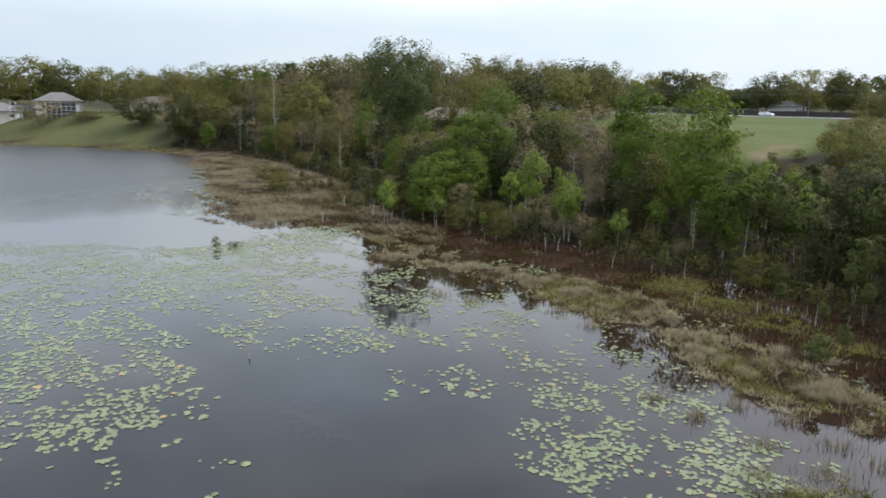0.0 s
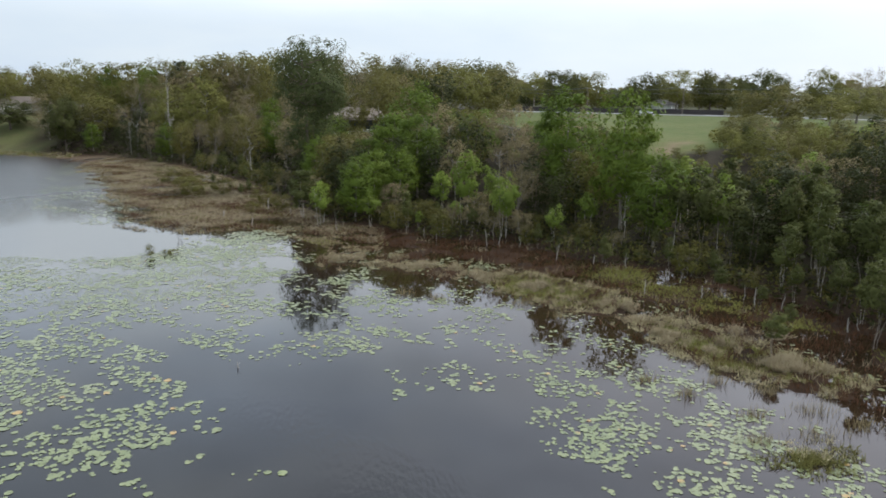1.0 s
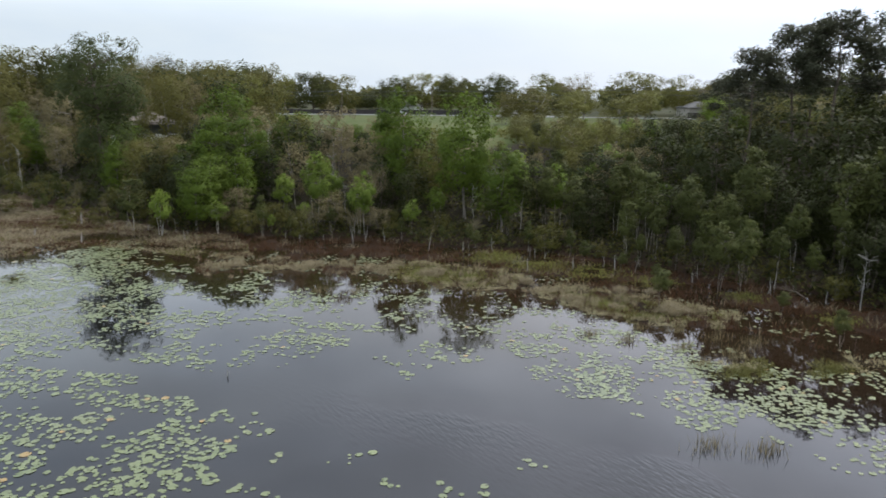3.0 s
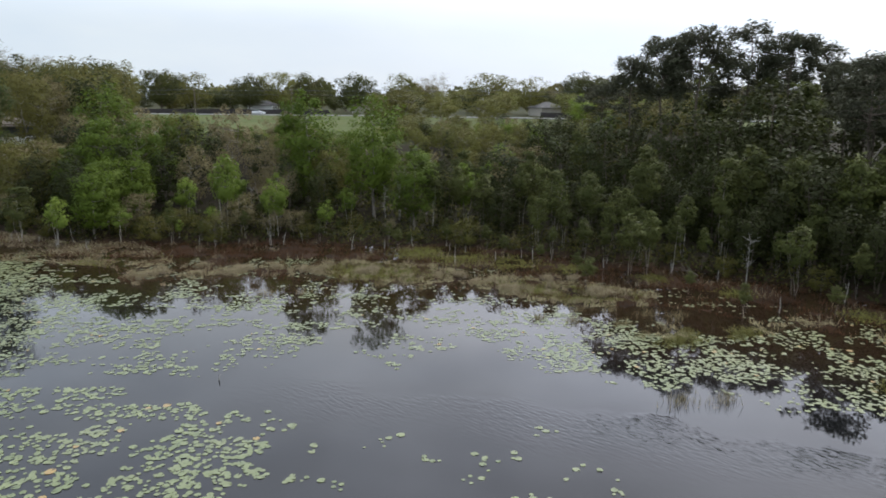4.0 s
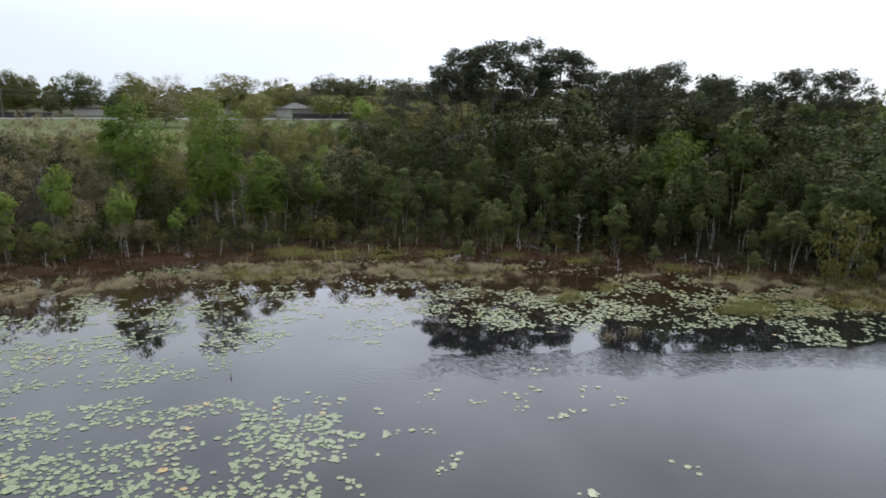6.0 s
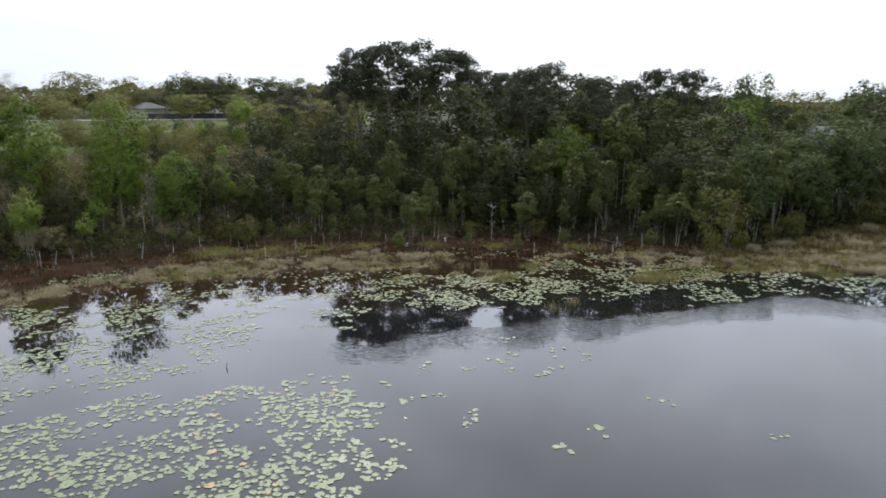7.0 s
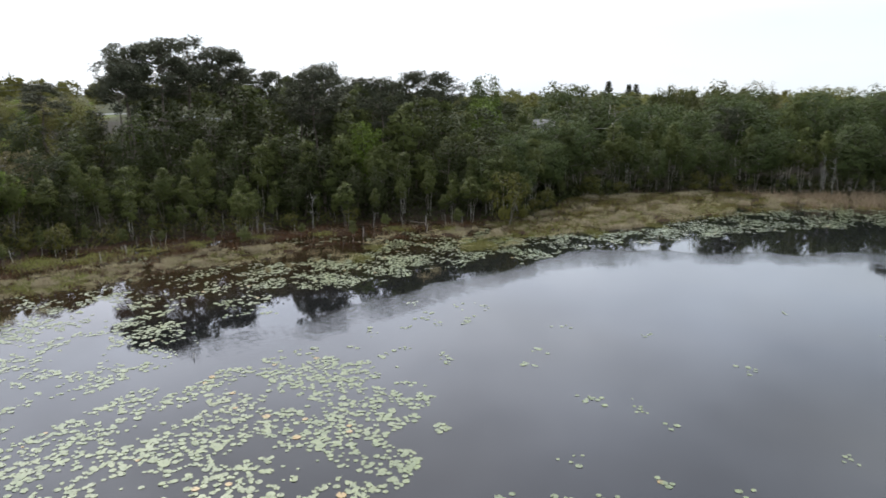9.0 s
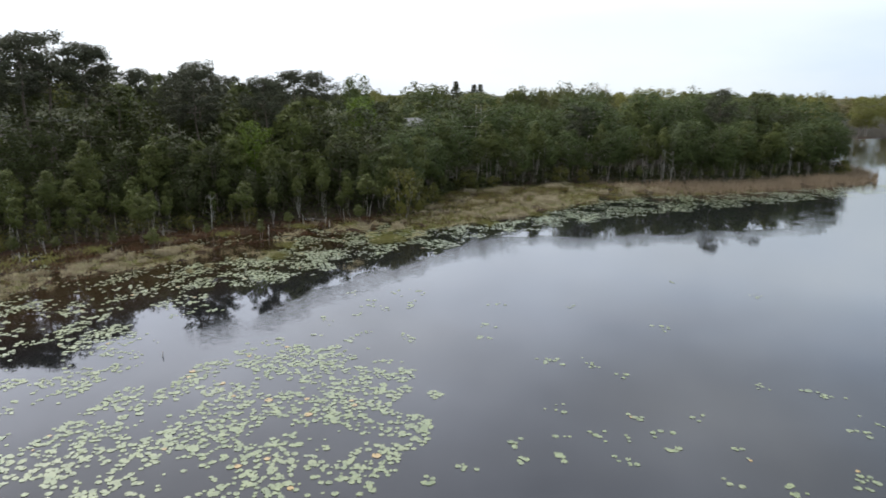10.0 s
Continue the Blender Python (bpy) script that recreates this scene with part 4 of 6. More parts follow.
def mixed_wood(x, y, d, r):
    kind = pick(r, ("maple", 0.12), ("thicket", 0.44), ("olive", 0.16), ("hazy", 0.14), ("bare", 0.06), ("bright", 0.08))
    if y > 104 or x < -6:
        kind = pick(r, ("olive", 0.38), ("hazy", 0.22), ("thicket", 0.20), ("maple", 0.12), ("bare", 0.08))
    h = min(7 + d * 0.22, 12.5) * r.uniform(0.8, 1.15)
    if inside([(-6, 78), (1.5, 78), (3, 128), (-2, 130)], x, y):
        return kind, max(min(h, 8.6 - ground_at(x, y)), 1.6), None
    if x > 0 and y < 120:
        h = min(h, (10.2 if x > 18 else 12.2) - ground_at(x, y)) * r.uniform(0.85, 1.0)
    # lower, darker growth round the two maples that stand clear
    if (x - 20.5) ** 2 + (y - 67) ** 2 < 81:
        kind, h = ("thicket" if kind == "maple" else kind), min(h, max(8.6 - ground_at(x, y), 1.8))
    return kind, (h * 0.6 if kind == "bright" else h), (h * 0.6 if kind in ("olive", "hazy") else None)


def low_wood(x, y, d, r):
    kind = pick(r, ("thicket", 0.24), ("bright", 0.16), ("hazy", 0.12), ("maple", 0.16), ("spring", 0.20), ("olive", 0.12))
    gap = float(distance([(26, 54), (37, 78), (45, 97), (76, 150)], np.array([x]), np.array([y]), False)[0])
    if gap < 4.5 and y > 76:
        return None
    h = r.uniform(2.0, 3.2) if gap < 6.0 else r.uniform(3.6, 6.2)
    if y > 66:
        h = min(h, r.uniform(9.2, 12.0) - ground_at(x, y))
        if h < 1.4:
            return None
        kind = "olive" if kind == "maple" else kind
    return kind, h, (h * 0.8 if kind in ("olive", "spring", "hazy") else None)


def right_wood(x, y, d, r):
    if d < 4:
        return (pick(r, ("bay", 0.6), ("canopy", 0.4)), r.uniform(5.5, 9.0), None)
    kind = pick(r, ("canopy", 0.60), ("thicket", 0.16), ("bay", 0.20), ("pine", 0.04))
    h = (14 if kind == "pine" else min((9.8 if kind == "bay" else 11.4) + d * 0.14, 13.6)) * r.uniform(0.70, 1.14)
    if float(distance([(38, -6), (66, -17.5)], np.array([x]), np.array([y]), False)[0]) < 1.8:
        h = min(h, 10.2)
    return kind, h, (h * r.uniform(0.62, 0.95) if kind == "canopy" else None)


def edge_wood(x, y, d, r):
    if d < 2.0:
        return (pick(r, ("bay", 0.7), ("willow", 0.3)), r.uniform(1.8, 3.8), None)
    return (pick(r, ("bay", 0.55), ("canopy", 0.45)), r.uniform(6.0, 11.0), None)


def north_wood(x, y, d, r):
    kind = pick(r, ("olive", 0.46), ("hazy", 0.20), ("spring", 0.20), ("oak", 0.14))
    return kind, r.uniform(10.5, 15.5), r.uniform(9, 13)


def hedge_wood(x, y, d, r):
    kind = pick(r, ("thicket", 0.5), ("olive", 0.3), ("oak", 0.2))
    h = r.uniform(7.0, 11.0)
    return kind, h, h * 1.25


def brush(x, y, d, r):
    if y < 60:
        return (pick(r, ("bay", 0.6), ("bare", 0.2), ("willow", 0.2)), r.uniform(1.2, 2.8), None) if r.uniform() < 0.5 else None
    kind = pick(r, ("willow", 0.40), ("bare", 0.10), ("hazy", 0.06), ("bright", 0.08), ("bay", 0.36))
    return kind, r.uniform(1.8, 3.6) if kind == "willow" else r.uniform(1.8, 4.2), None


fill([(-8, 79), (-5, 76), (2, 69), (6, 65), (12, 63), (15, 56), (21, 50), (24, 45), (27, 46), (24, 54), (18, 62), (12, 70), (2, 77)], 2.0, 1500, brush, 10)
fill([(-34, 142), (-17, 111), (-11, 96), (-5, 78), (-2, 84), (-8, 100), (-14, 116), (-30, 146)], 2.4, 700, brush, 9)
fill([(27, 2), (34, -6), (43, -13), (45, -24), (44, -38), (35, -50), (30.5, -62), (30, -92), (36, -104), (42, -104), (37, -92), (37, -62), (41, -50), (50, -38),
      (51, -23), (48, -8), (38, -1), (31, 5)], 2.3, 2200, edge_wood, 8)
fill([(13, 62), (18, 52), (24, 44), (26, 34), (28, 28), (29, 14), (26, 0), (40, -6), (42, 10), (40, 30), (36, 46), (28, 60)], 2.4, 2600, shore_band, 11)
fill([(36, 52), (40, 30), (42, 8), (42, -8), (80, -20), (84, 30), (70, 58), (48, 62)], 3.9, 1500, pine_wood, 12, 0.012)
fill([(26, 62), (36, 48), (48, 62), (70, 60), (72, 84), (44, 92), (34, 82)], 2.7, 2200, low_wood, 13)
fill([(-4, 77), (2, 70), (12, 64), (26, 62), (34, 82), (30, 110), (4, 112), (-12, 98)], 3.1, 1500, mixed_wood, 14)
fill([(-78, 196), (-66, 180), (-48, 166), (-30, 141), (-16, 112), (-12, 98), (4, 112), (20, 112), (14, 150), (-20, 176), (-60, 205)], 4.9, 1800, mixed_wood, 15, 0.01)
fill([(27, 2), (43, -12), (50, -26), (47, -39), (35, -58), (36, -90), (46, -110), (66, -128), (86, -140), (100, -60), (84, -14), (60, -8), (44, -6)], 4.9, 2400, right_wood, 16, 0.016)
fill([(-112, 236), (-84, 214), (-60, 205), (-20, 178), (14, 152), (30, 160), (46, 200), (60, 262), (40, 300), (-60, 280), (-110, 270)], 9.0, 700, north_wood, 17)

fill([(62, 300), (100, 298), (150, 262), (178, 205), (205, 140), (240, 150), (205, 235), (160, 295), (90, 335)], 9.0, 600, hedge_wood, 18)

fill([(92, -150), (100, -170), (118, -240), (175, -245), (195, -150), (130, -108)], 10.5, 110, north_wood, 20)
fill([(104, -200), (110, -240), (96, -300), (150, -310), (190, -250), (150, -190)], 9.5, 110, north_wood, 21)


def field_scrub(x, y, d, r):
    kind = pick(r, ("olive", 0.4), ("spring", 0.2), ("bright", 0.2), ("hazy", 0.2))
    h = r.uniform(4.5, 7.5)
    return kind, h, (None if kind == "bright" else h * 1.05)


fill([(74, 60), (92, 58), (128, 72), (124, 94), (98, 90), (78, 78)], 4.6, 500, field_scrub, 19)


def undergrowth(name, leaf, seed, area, n, deep, high, size, label):
    """Low bushes and saplings on the wood's floor, as one mass."""
    r = np.random.default_rng(seed)
    x, y = r.uniform(area[0], area[1], n), r.uniform(area[2], area[3], n)
    ok = ~inside(WET, x, y) & ((distance([(26, 54), (37, 78), (45, 97), (76, 150)], x, y, False) > 4.5) | (y < 78))
    x, y = x[ok], y[ok]
    d = distance(WET, x, y)
    ok = (d < deep) & (r.uniform(size=len(x)) < 0.45 + 0.6 * lumps(x, y, 1.6, seed * 0.1))
    x, y = x[ok], y[ok]
    z = ground_height(x, y) + r.uniform(0.05, 1.0, len(x)) ** 1.5 * high * (0.75 + 0.35 * lumps(x, y, 1.1, 2.0))
    out = unit(r.normal(size=(len(x), 3)) * 0.6 + np.array([0, 0, 1.0]))
    v, f, nn = cards(r, np.stack([x, y, z], 1), size, 1.7, None, 1.0, out)
    tagged(new(name, mesh_of(name, v, f, LEAF[leaf], True, nn)), label, "undergrowth", kind="stuff")


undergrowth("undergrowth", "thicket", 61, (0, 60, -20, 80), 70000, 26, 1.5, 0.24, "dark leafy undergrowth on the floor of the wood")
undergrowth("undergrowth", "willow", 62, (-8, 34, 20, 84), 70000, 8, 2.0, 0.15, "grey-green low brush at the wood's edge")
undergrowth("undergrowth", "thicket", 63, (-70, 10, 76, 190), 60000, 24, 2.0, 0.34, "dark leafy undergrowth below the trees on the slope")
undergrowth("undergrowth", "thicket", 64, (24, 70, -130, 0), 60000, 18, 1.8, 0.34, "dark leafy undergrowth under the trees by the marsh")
undergrowth("undergrowth", "olive", 65, (24, 76, 52, 112), 26000, 60, 1.3, 0.28, "tawny low scrub on the slope below the field")
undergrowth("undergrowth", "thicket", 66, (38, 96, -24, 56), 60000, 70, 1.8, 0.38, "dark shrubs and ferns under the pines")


def far_woods(name, leaf, seed, count, label):
    """The woods on the skyline, too many and too far to tell apart."""
    r = np.random.default_rng(seed)
    pos, ways = [], []
    for i in range(count):
        az, d = r.uniform(-42, 160), r.uniform(330, 640)
        x, y = d * math.sin(radians(az)) - 10, d * math.cos(radians(az)) + 10
        if inside(LAKE, x, y):
            continue
        g, h, w = ground_at(x, y), r.uniform(8, 16.5), r.uniform(9, 18)
        m = 170
        v = unit(r.normal(size=(m, 3))) * (r.uniform(0.3, 1, m) ** 0.4)[:, None]
        ways.append(unit(v + np.array([0, 0, 0.3])))
        pos.append(np.stack([x + v[:, 0] * w / 2, y + v[:, 1] * w / 2, g + h * 0.52 + v[:, 2] * h * 0.48], 1))
    v, f, nn = cards(r, np.concatenate(pos), 2.1, 1.4, None, 1.0, np.concatenate(ways))
    tagged(new(name, mesh_of(name, v, f, LEAF[leaf], True, nn)), label, "woods", kind="stuff")


far_woods("far_woods", "oak", 31, 190, "dark green woods along the far skyline")
far_woods("far_woods", "olive", 32, 150, "hazy olive-brown woods along the far skyline")
far_woods("far_woods", "spring", 33, 90, "light green spring woods along the far skyline")

# ---- marsh ----


def blades(rng, pts, height, width, lean):
    """Grass blades, each one bent strip that ends in a point."""
    n = len(pts)
    ang = rng.uniform(0, 2 * math.pi, n)
    h = height * rng.uniform(0.6, 1.3, n)
    side = np.stack([np.cos(ang), np.sin(ang), np.zeros(n)], 1) * (width * 0.5 * rng.uniform(0.7, 1.3, n))[:, None]
    tip = pts + rng.normal(size=(n, 3)) * (lean * h)[:, None] * np.array([1, 1, 0])
    tip[:, 2] = pts[:, 2] + h
    v = np.stack([pts - side, pts + side, tip], 1)
    face = np.cross(v[:, 1] - v[:, 0], v[:, 2] - v[:, 0])
    back = face[:, 2] < 0
    v[back] = v[back][:, ::-1]
    up = unit(unit(face) * np.where(back, -1, 1)[:, None] * 0.5 + np.array([0, 0, 0.8]))
    return v.reshape(-1, 3), np.arange(3 * n).reshape(n, 3), up


def marsh_points(rng, n, x0, x1, y0, y1, want):
    x, y = rng.uniform(x0, x1, n), rng.uniform(y0, y1, n)
    fringe = 0.35 + 2.5 * smooth(66, 76, y) * np.maximum(lumps(x, y, 2.4, 6.0) + 0.3 + 0.4 * lumps(x, y, 0.8, 2.0), 0)
    ok = inside(WET, x, y) & (~inside(LAKE, x, y) | (distance(LAKE, x, y) < fringe))
    x, y = x[ok], y[ok]
    keep = rng.uniform(size=len(x)) < want(x, y)
    x, y = x[keep], y[keep]
    z = ground_height(x, y)
    dry = (z > -0.05) | inside(LAKE, x, y)
    return np.stack([x[dry], y[dry], np.maximum(z[dry], -0.02)], 1)


GREEN_SPOTS = [(8.7, 47.9, 2.4), (11.0, 45.8, 1.5), (17.4, 50.5, 2.2), (18.5, 46.5, 2.2), (20.5, 42.0, 2.0), (15.0, 34.5, 1.2),
               (16.5, 11.0, 1.6), (19.0, 3.0, 2.0), (22.5, -2.0, 2.4), (22.0, -10.0, 2.0), (21.5, -18.0, 2.4), (24.6, 31.0, 1.0), (25.0, 24.5, 1.0), (25.8, 16.0, 1.2), (24.5, 10.5, 1.4), (22.6, 37.0, 1.3), (25.5, 3.5, 2.0), (-7.0, 66.0, 2.0)]


def green_share(x, y):
    g = np.zeros_like(x)
    for a, b, r in GREEN_SPOTS:
        g = np.maximum(g, np.exp(-((x - a) ** 2 + (y - b) ** 2) / (r * r)))
    return g


def marsh_grass(name, leaf, seed, n, area, want, height, width, lean, label):
    r = np.random.default_rng(seed)
    v, f, up = blades(r, marsh_points(r, n, *area, want), height, width, lean)
    tagged(new(name, mesh_of(name, v, f, LEAF[leaf], True, up)), label, "marsh grass", kind="stuff")


NEAR = (-8, 32, 0, 72)
marsh_grass("rust_grass", "rust", 41, 170000, NEAR, lambda x, y: (0.46 + 0.5 * lumps(x, y, 2.2, 1.0)) * (1 - 0.95 * green_share(x, y)), 0.34, 0.045, 0.45,
            "rust-brown matted grass over dark wet peat")
marsh_grass("green_grass", "moss", 42, 240000, NEAR, lambda x, y: green_share(x, y) * 1.2, 0.18, 0.08, 0.9, "low yellow-green marsh grass in patches")
marsh_grass("tan_grass", "tan", 43, 90000, NEAR, lambda x, y: 0.5 * smooth(0.15, 0.7, lumps(x, y, 1.6, 5.0)), 0.5, 0.04, 0.5, "dry tan sedge scattered over the marsh")
LEFT_MARSH = (-52, 0, 62, 172)
marsh_grass("tan_grass", "tan", 44, 240000, LEFT_MARSH, lambda x, y: 0.50 + 0.6 * lumps(x, y, 5.0, 2.0) + 0.35 * lumps(x, y, 1.6, 4.0), 0.25, 0.075, 1.2, "dry tan sedge on the wide marsh")
marsh_grass("rust_grass", "rust", 45, 150000, LEFT_MARSH, lambda x, y: 0.42 - 0.6 * lumps(x, y, 5.0, 2.0) - 0.3 * lumps(x, y, 1.6, 4.0), 0.26, 0.085, 0.8, "brown grass on the wide marsh")
marsh_grass("green_grass", "moss", 54, 70000, LEFT_MARSH, lambda x, y: 0.28 + 0.4 * lumps(x, y, 3.2, 8.0), 0.24, 0.08, 0.9, "olive-green grass among the dry sedge")
RIGHT_MARSH = (14, 50, -62, 4)
marsh_grass("tan_grass", "tan", 46, 60000, RIGHT_MARSH, lambda x, y: 0.12 + 0.65 * lumps(x, y, 3.0, 4.0), 0.4, 0.07, 0.7, "dry tan sedge on the open marsh")
marsh_grass("green_grass", "moss", 47, 60000, RIGHT_MARSH, lambda x, y: np.maximum(0.50 - 0.4 * lumps(x, y, 3.0, 4.0), green_share(x, y)), 0.42, 0.075, 0.5,
            "low green grass between the dry sedge")
marsh_grass("rust_grass", "rust", 51, 50000, RIGHT_MARSH, lambda x, y: 0.35 - 0.4 * lumps(x, y, 3.0, 4.0), 0.4, 0.07, 0.6, "brown grass between the dry sedge")
marsh_grass("reed_bed", "reed", 48, 60000, (15, 46, -132, -40), lambda x, y: 0.35 + 0.65 * smooth(-44, -52, y), 1.25, 0.10, 0.25, "tall dry tan reeds at the water's edge")
marsh_grass("green_grass", "moss", 49, 16000, (-160, -60, 165, 216), lambda x, y: np.ones_like(x) * 0.9, 0.5, 0.14, 0.4, "rough green grass on the lake bank")
marsh_grass("tan_grass", "tan", 50, 16000, (-160, -60, 165, 216), lambda x, y: np.ones_like(x) * 0.7, 0.5, 0.14, 0.4, "dry grass on the lake bank")


def emergent_reeds():
    r = np.random.default_rng(52)
    spots = [(4.4, 17.9, 0.9), (5.9, 16.6, 0.8), (10.8, 28.7, 0.6), (13.0, 29.9, 0.6), (15.6, 26.3, 0.9), (14.7, 28.4, 0.6), (12.6, 26.2, 0.6), (11.4, 24.0, 0.7),
             (-0.5, 47.6, 0.9), (1.8, 46.0, 0.7), (14.2, 24.2, 1.0), (16.6, 24.6, 0.8), (9.6, 30.6, 0.6), (9.0, 41.0, 0.7), (7.2, 44.0, 0.6)]
    pts = np.concatenate([np.stack([a + r.normal(size=90) * s * 0.6, b + r.normal(size=90) * s * 0.35, np.full(90, -0.05)], 1) for a, b, s in spots])
    v, f, up = blades(r, pts, 0.5, 0.028, 0.22)
    tagged(new("emergent_reeds", mesh_of("emergent_reeds", v, f, LEAF["bare"], True, up)), "thin upright reeds standing in shallow water", "reeds", kind="stuff")


emergent_reeds()


def green_islets():
    """Low green mats of sedge that float off the shore."""
    r = np.random.default_rng(53)
    pts = []
    for a, b, lx, ly in ((12.6, 22.2, 1.6, 0.8), (14.2, 10.5, 1.4, 1.2), (16.6, 20.2, 1.2, 0.7), (15.4, 9.2, 1.6, 1.0), (15.2, 31.6, 1.3, 0.7), (19.0, -4.5, 2.0, 1.0), (21.5, -13.0, 1.8, 1.2)):
        n = int(1000 * lx * ly)
        ang, q = r.uniform(0, 2 * math.pi, n), r.uniform(0, 1.35, n) ** 0.9
        edge = 1 + 0.3 * np.sin(3 * ang + a) + 0.18 * np.sin(7 * ang + b)
        pts.append(np.stack([a + np.cos(ang) * q * lx * edge, b + np.sin(ang) * q * ly * edge, np.full(n, 0.0)], 1))
    v, f, up = blades(r, np.concatenate(pts), 0.17, 0.05, 0.9)
    tagged(new("green_islets", mesh_of("green_islets", v, f, LEAF["willow"], True, up)), "low floating mats of olive-green sedge", "marsh grass", kind="stuff")


green_islets()


def tussock_meshes(k):
    r = np.random.default_rng(60 + k)
    n = 360
    ang, rad = r.uniform(0, 2 * math.pi, n), r.uniform(0, 1, n) ** 0.6
    wave = 1 + 0.25 * np.sin(ang * 3 + k) + 0.15 * np.sin(ang * 5 + 2 * k)
    pts = np.stack([np.cos(ang) * rad * 0.7 * wave, np.sin(ang) * rad * 0.7 * wave, 0.14 * (1 - rad ** 2)], 1)
    out = np.stack([np.cos(ang), np.sin(ang), np.zeros(n)], 1)
    h = r.uniform(0.25, 0.8, n) * (1.1 - 0.4 * rad)
    side = np.stack([-np.sin(ang), np.cos(ang), np.zeros(n)], 1) * 0.028
    tip = pts + out * (h * r.uniform(0.0, 0.9, n))[:, None] + r.normal(size=(n, 3)) * 0.12 + np.array([0, 0, 1]) * h[:, None]
    v = np.stack([pts - side, pts + side, tip], 1)
    face = np.cross(v[:, 1] - v[:, 0], v[:, 2] - v[:, 0])
    back = face[:, 2] < 0
    v[back] = v[back][:, ::-1]
    v, up = v.reshape(-1, 3), unit(unit(face) * np.where(back, -1, 1)[:, None] * 0.5 + np.array([0, 0, 0.8]))
    bm = bmesh.new()
    bmesh.ops.create_icosphere(bm, subdivisions=2, radius=0.6)
    for vert in bm.verts:
        vert.co.z = vert.co.z * 0.3 if vert.co.z > 0 else vert.co.z * 0.15
        vert.co += Vector(r.normal(size=3)) * 0.05
    return mesh_of("tussock_blades", v, np.arange(3 * n).reshape(n, 3), LEAF["tan"], True, up), mesh_bm("tussock_mound", bm, MUD)


TUSSOCKS = [tussock_meshes(k) for k in range(4)]


def tussock(x, y, size, tall, rng):
    ob = new("sedge_tussock")
    ob.location = (x, y, max(ground_at(x, y), -0.03))
    ob.scale, ob.rotation_euler = (size, size * rng.uniform(0.8, 2.2), tall), (0, 0, rng.uniform(0, 6.28))
    tagged(ob, "rounded tussock of dry tan sedge in the marsh", "grass tussock", "tussocks along the marsh edge")
    leaf_me, mound_me = TUSSOCKS[int(rng.integers(4))]
    part("blade_clump", leaf_me, ob)
    part("mound", mound_me, ob, "dark wet peat mound")


EDGES = [[(-6.2, 58.6), (-2.5, 57.6), (0.6, 56.6), (3.2, 53.2), (5.6, 51.0), (8.6, 48.4), (10.6, 45.2), (12.2, 42.2), (13.0, 38.8), (14.2, 35.6), (15.6, 33.6), (17.0, 31.2),
          (18.6, 28.8)],
         [(20.8, 10.0), (21.0, 4.6), (23.0, -4.0), (24.0, -9.0), (26.0, -16.0), (28.0, -24.0)]]
EDGE = [pair for line in EDGES for pair in zip(line, line[1:])]


def tussocks_along():
    r = np.random.default_rng(71)
    for (x0, y0), (x1, y1) in EDGE:
        length = math.hypot(x1 - x0, y1 - y0)
        nx, ny = -(y1 - y0) / length, (x1 - x0) / length
        for i in range(int(length * 3.2)):
            u, off = r.uniform(), abs(r.normal()) * 2.4 - 0.7
            x, y = x0 + (x1 - x0) * u + nx * off, y0 + (y1 - y0) * u + ny * off
            if lumps(x, y, 1.5, 9.0) > 0.2:
                tussock(x, y, r.uniform(0.3, 0.85), r.uniform(0.3, 0.75), r)


tussocks_along()


def sedge_belt():
    """The ragged belt of dry sedge that joins the tussocks along the water."""
    r = np.random.default_rng(72)
    pts = []
    for (x0, y0), (x1, y1) in EDGE:
        length = math.hypot(x1 - x0, y1 - y0)
        nx, ny = -(y1 - y0) / length, (x1 - x0) / length
        m = int(length * 20)
        u, off = r.uniform(size=m), r.normal(size=m) * 1.3 + 0.5
        x, y = x0 + (x1 - x0) * u + nx * off, y0 + (y1 - y0) * u + ny * off
        keep = (lumps(x, y, 1.5, 9.0) + 0.6 * lumps(x, y, 0.5, 3.0) > 0.16) & (green_share(x, y) < 0.6)
        x, y = x[keep], y[keep]
        k = 30
        s = r.uniform(0.10, 0.26, len(x))[:, None]
        a, q = r.uniform(0, 6.28, (len(x), k)), r.uniform(0, 1, (len(x), k)) ** 0.5
        pts.append(np.stack([(x[:, None] + np.cos(a) * q * s).ravel(), (y[:, None] + np.sin(a) * q * s).ravel(), np.zeros(len(x) * k)], 1))
    pts = np.concatenate(pts)
    pts[:, 2] = np.clip(ground_height(pts[:, 0], pts[:, 1]), -0.02, 0.25)
    v, f, up = blades(r, pts, 0.36, 0.03, 0.7)
    tagged(new("sedge_belt", mesh_of("sedge_belt", v, f, LEAF["tan"], True, up)), "ragged belt of dry tan sedge along the water", "sedge", kind="stuff")


sedge_belt()


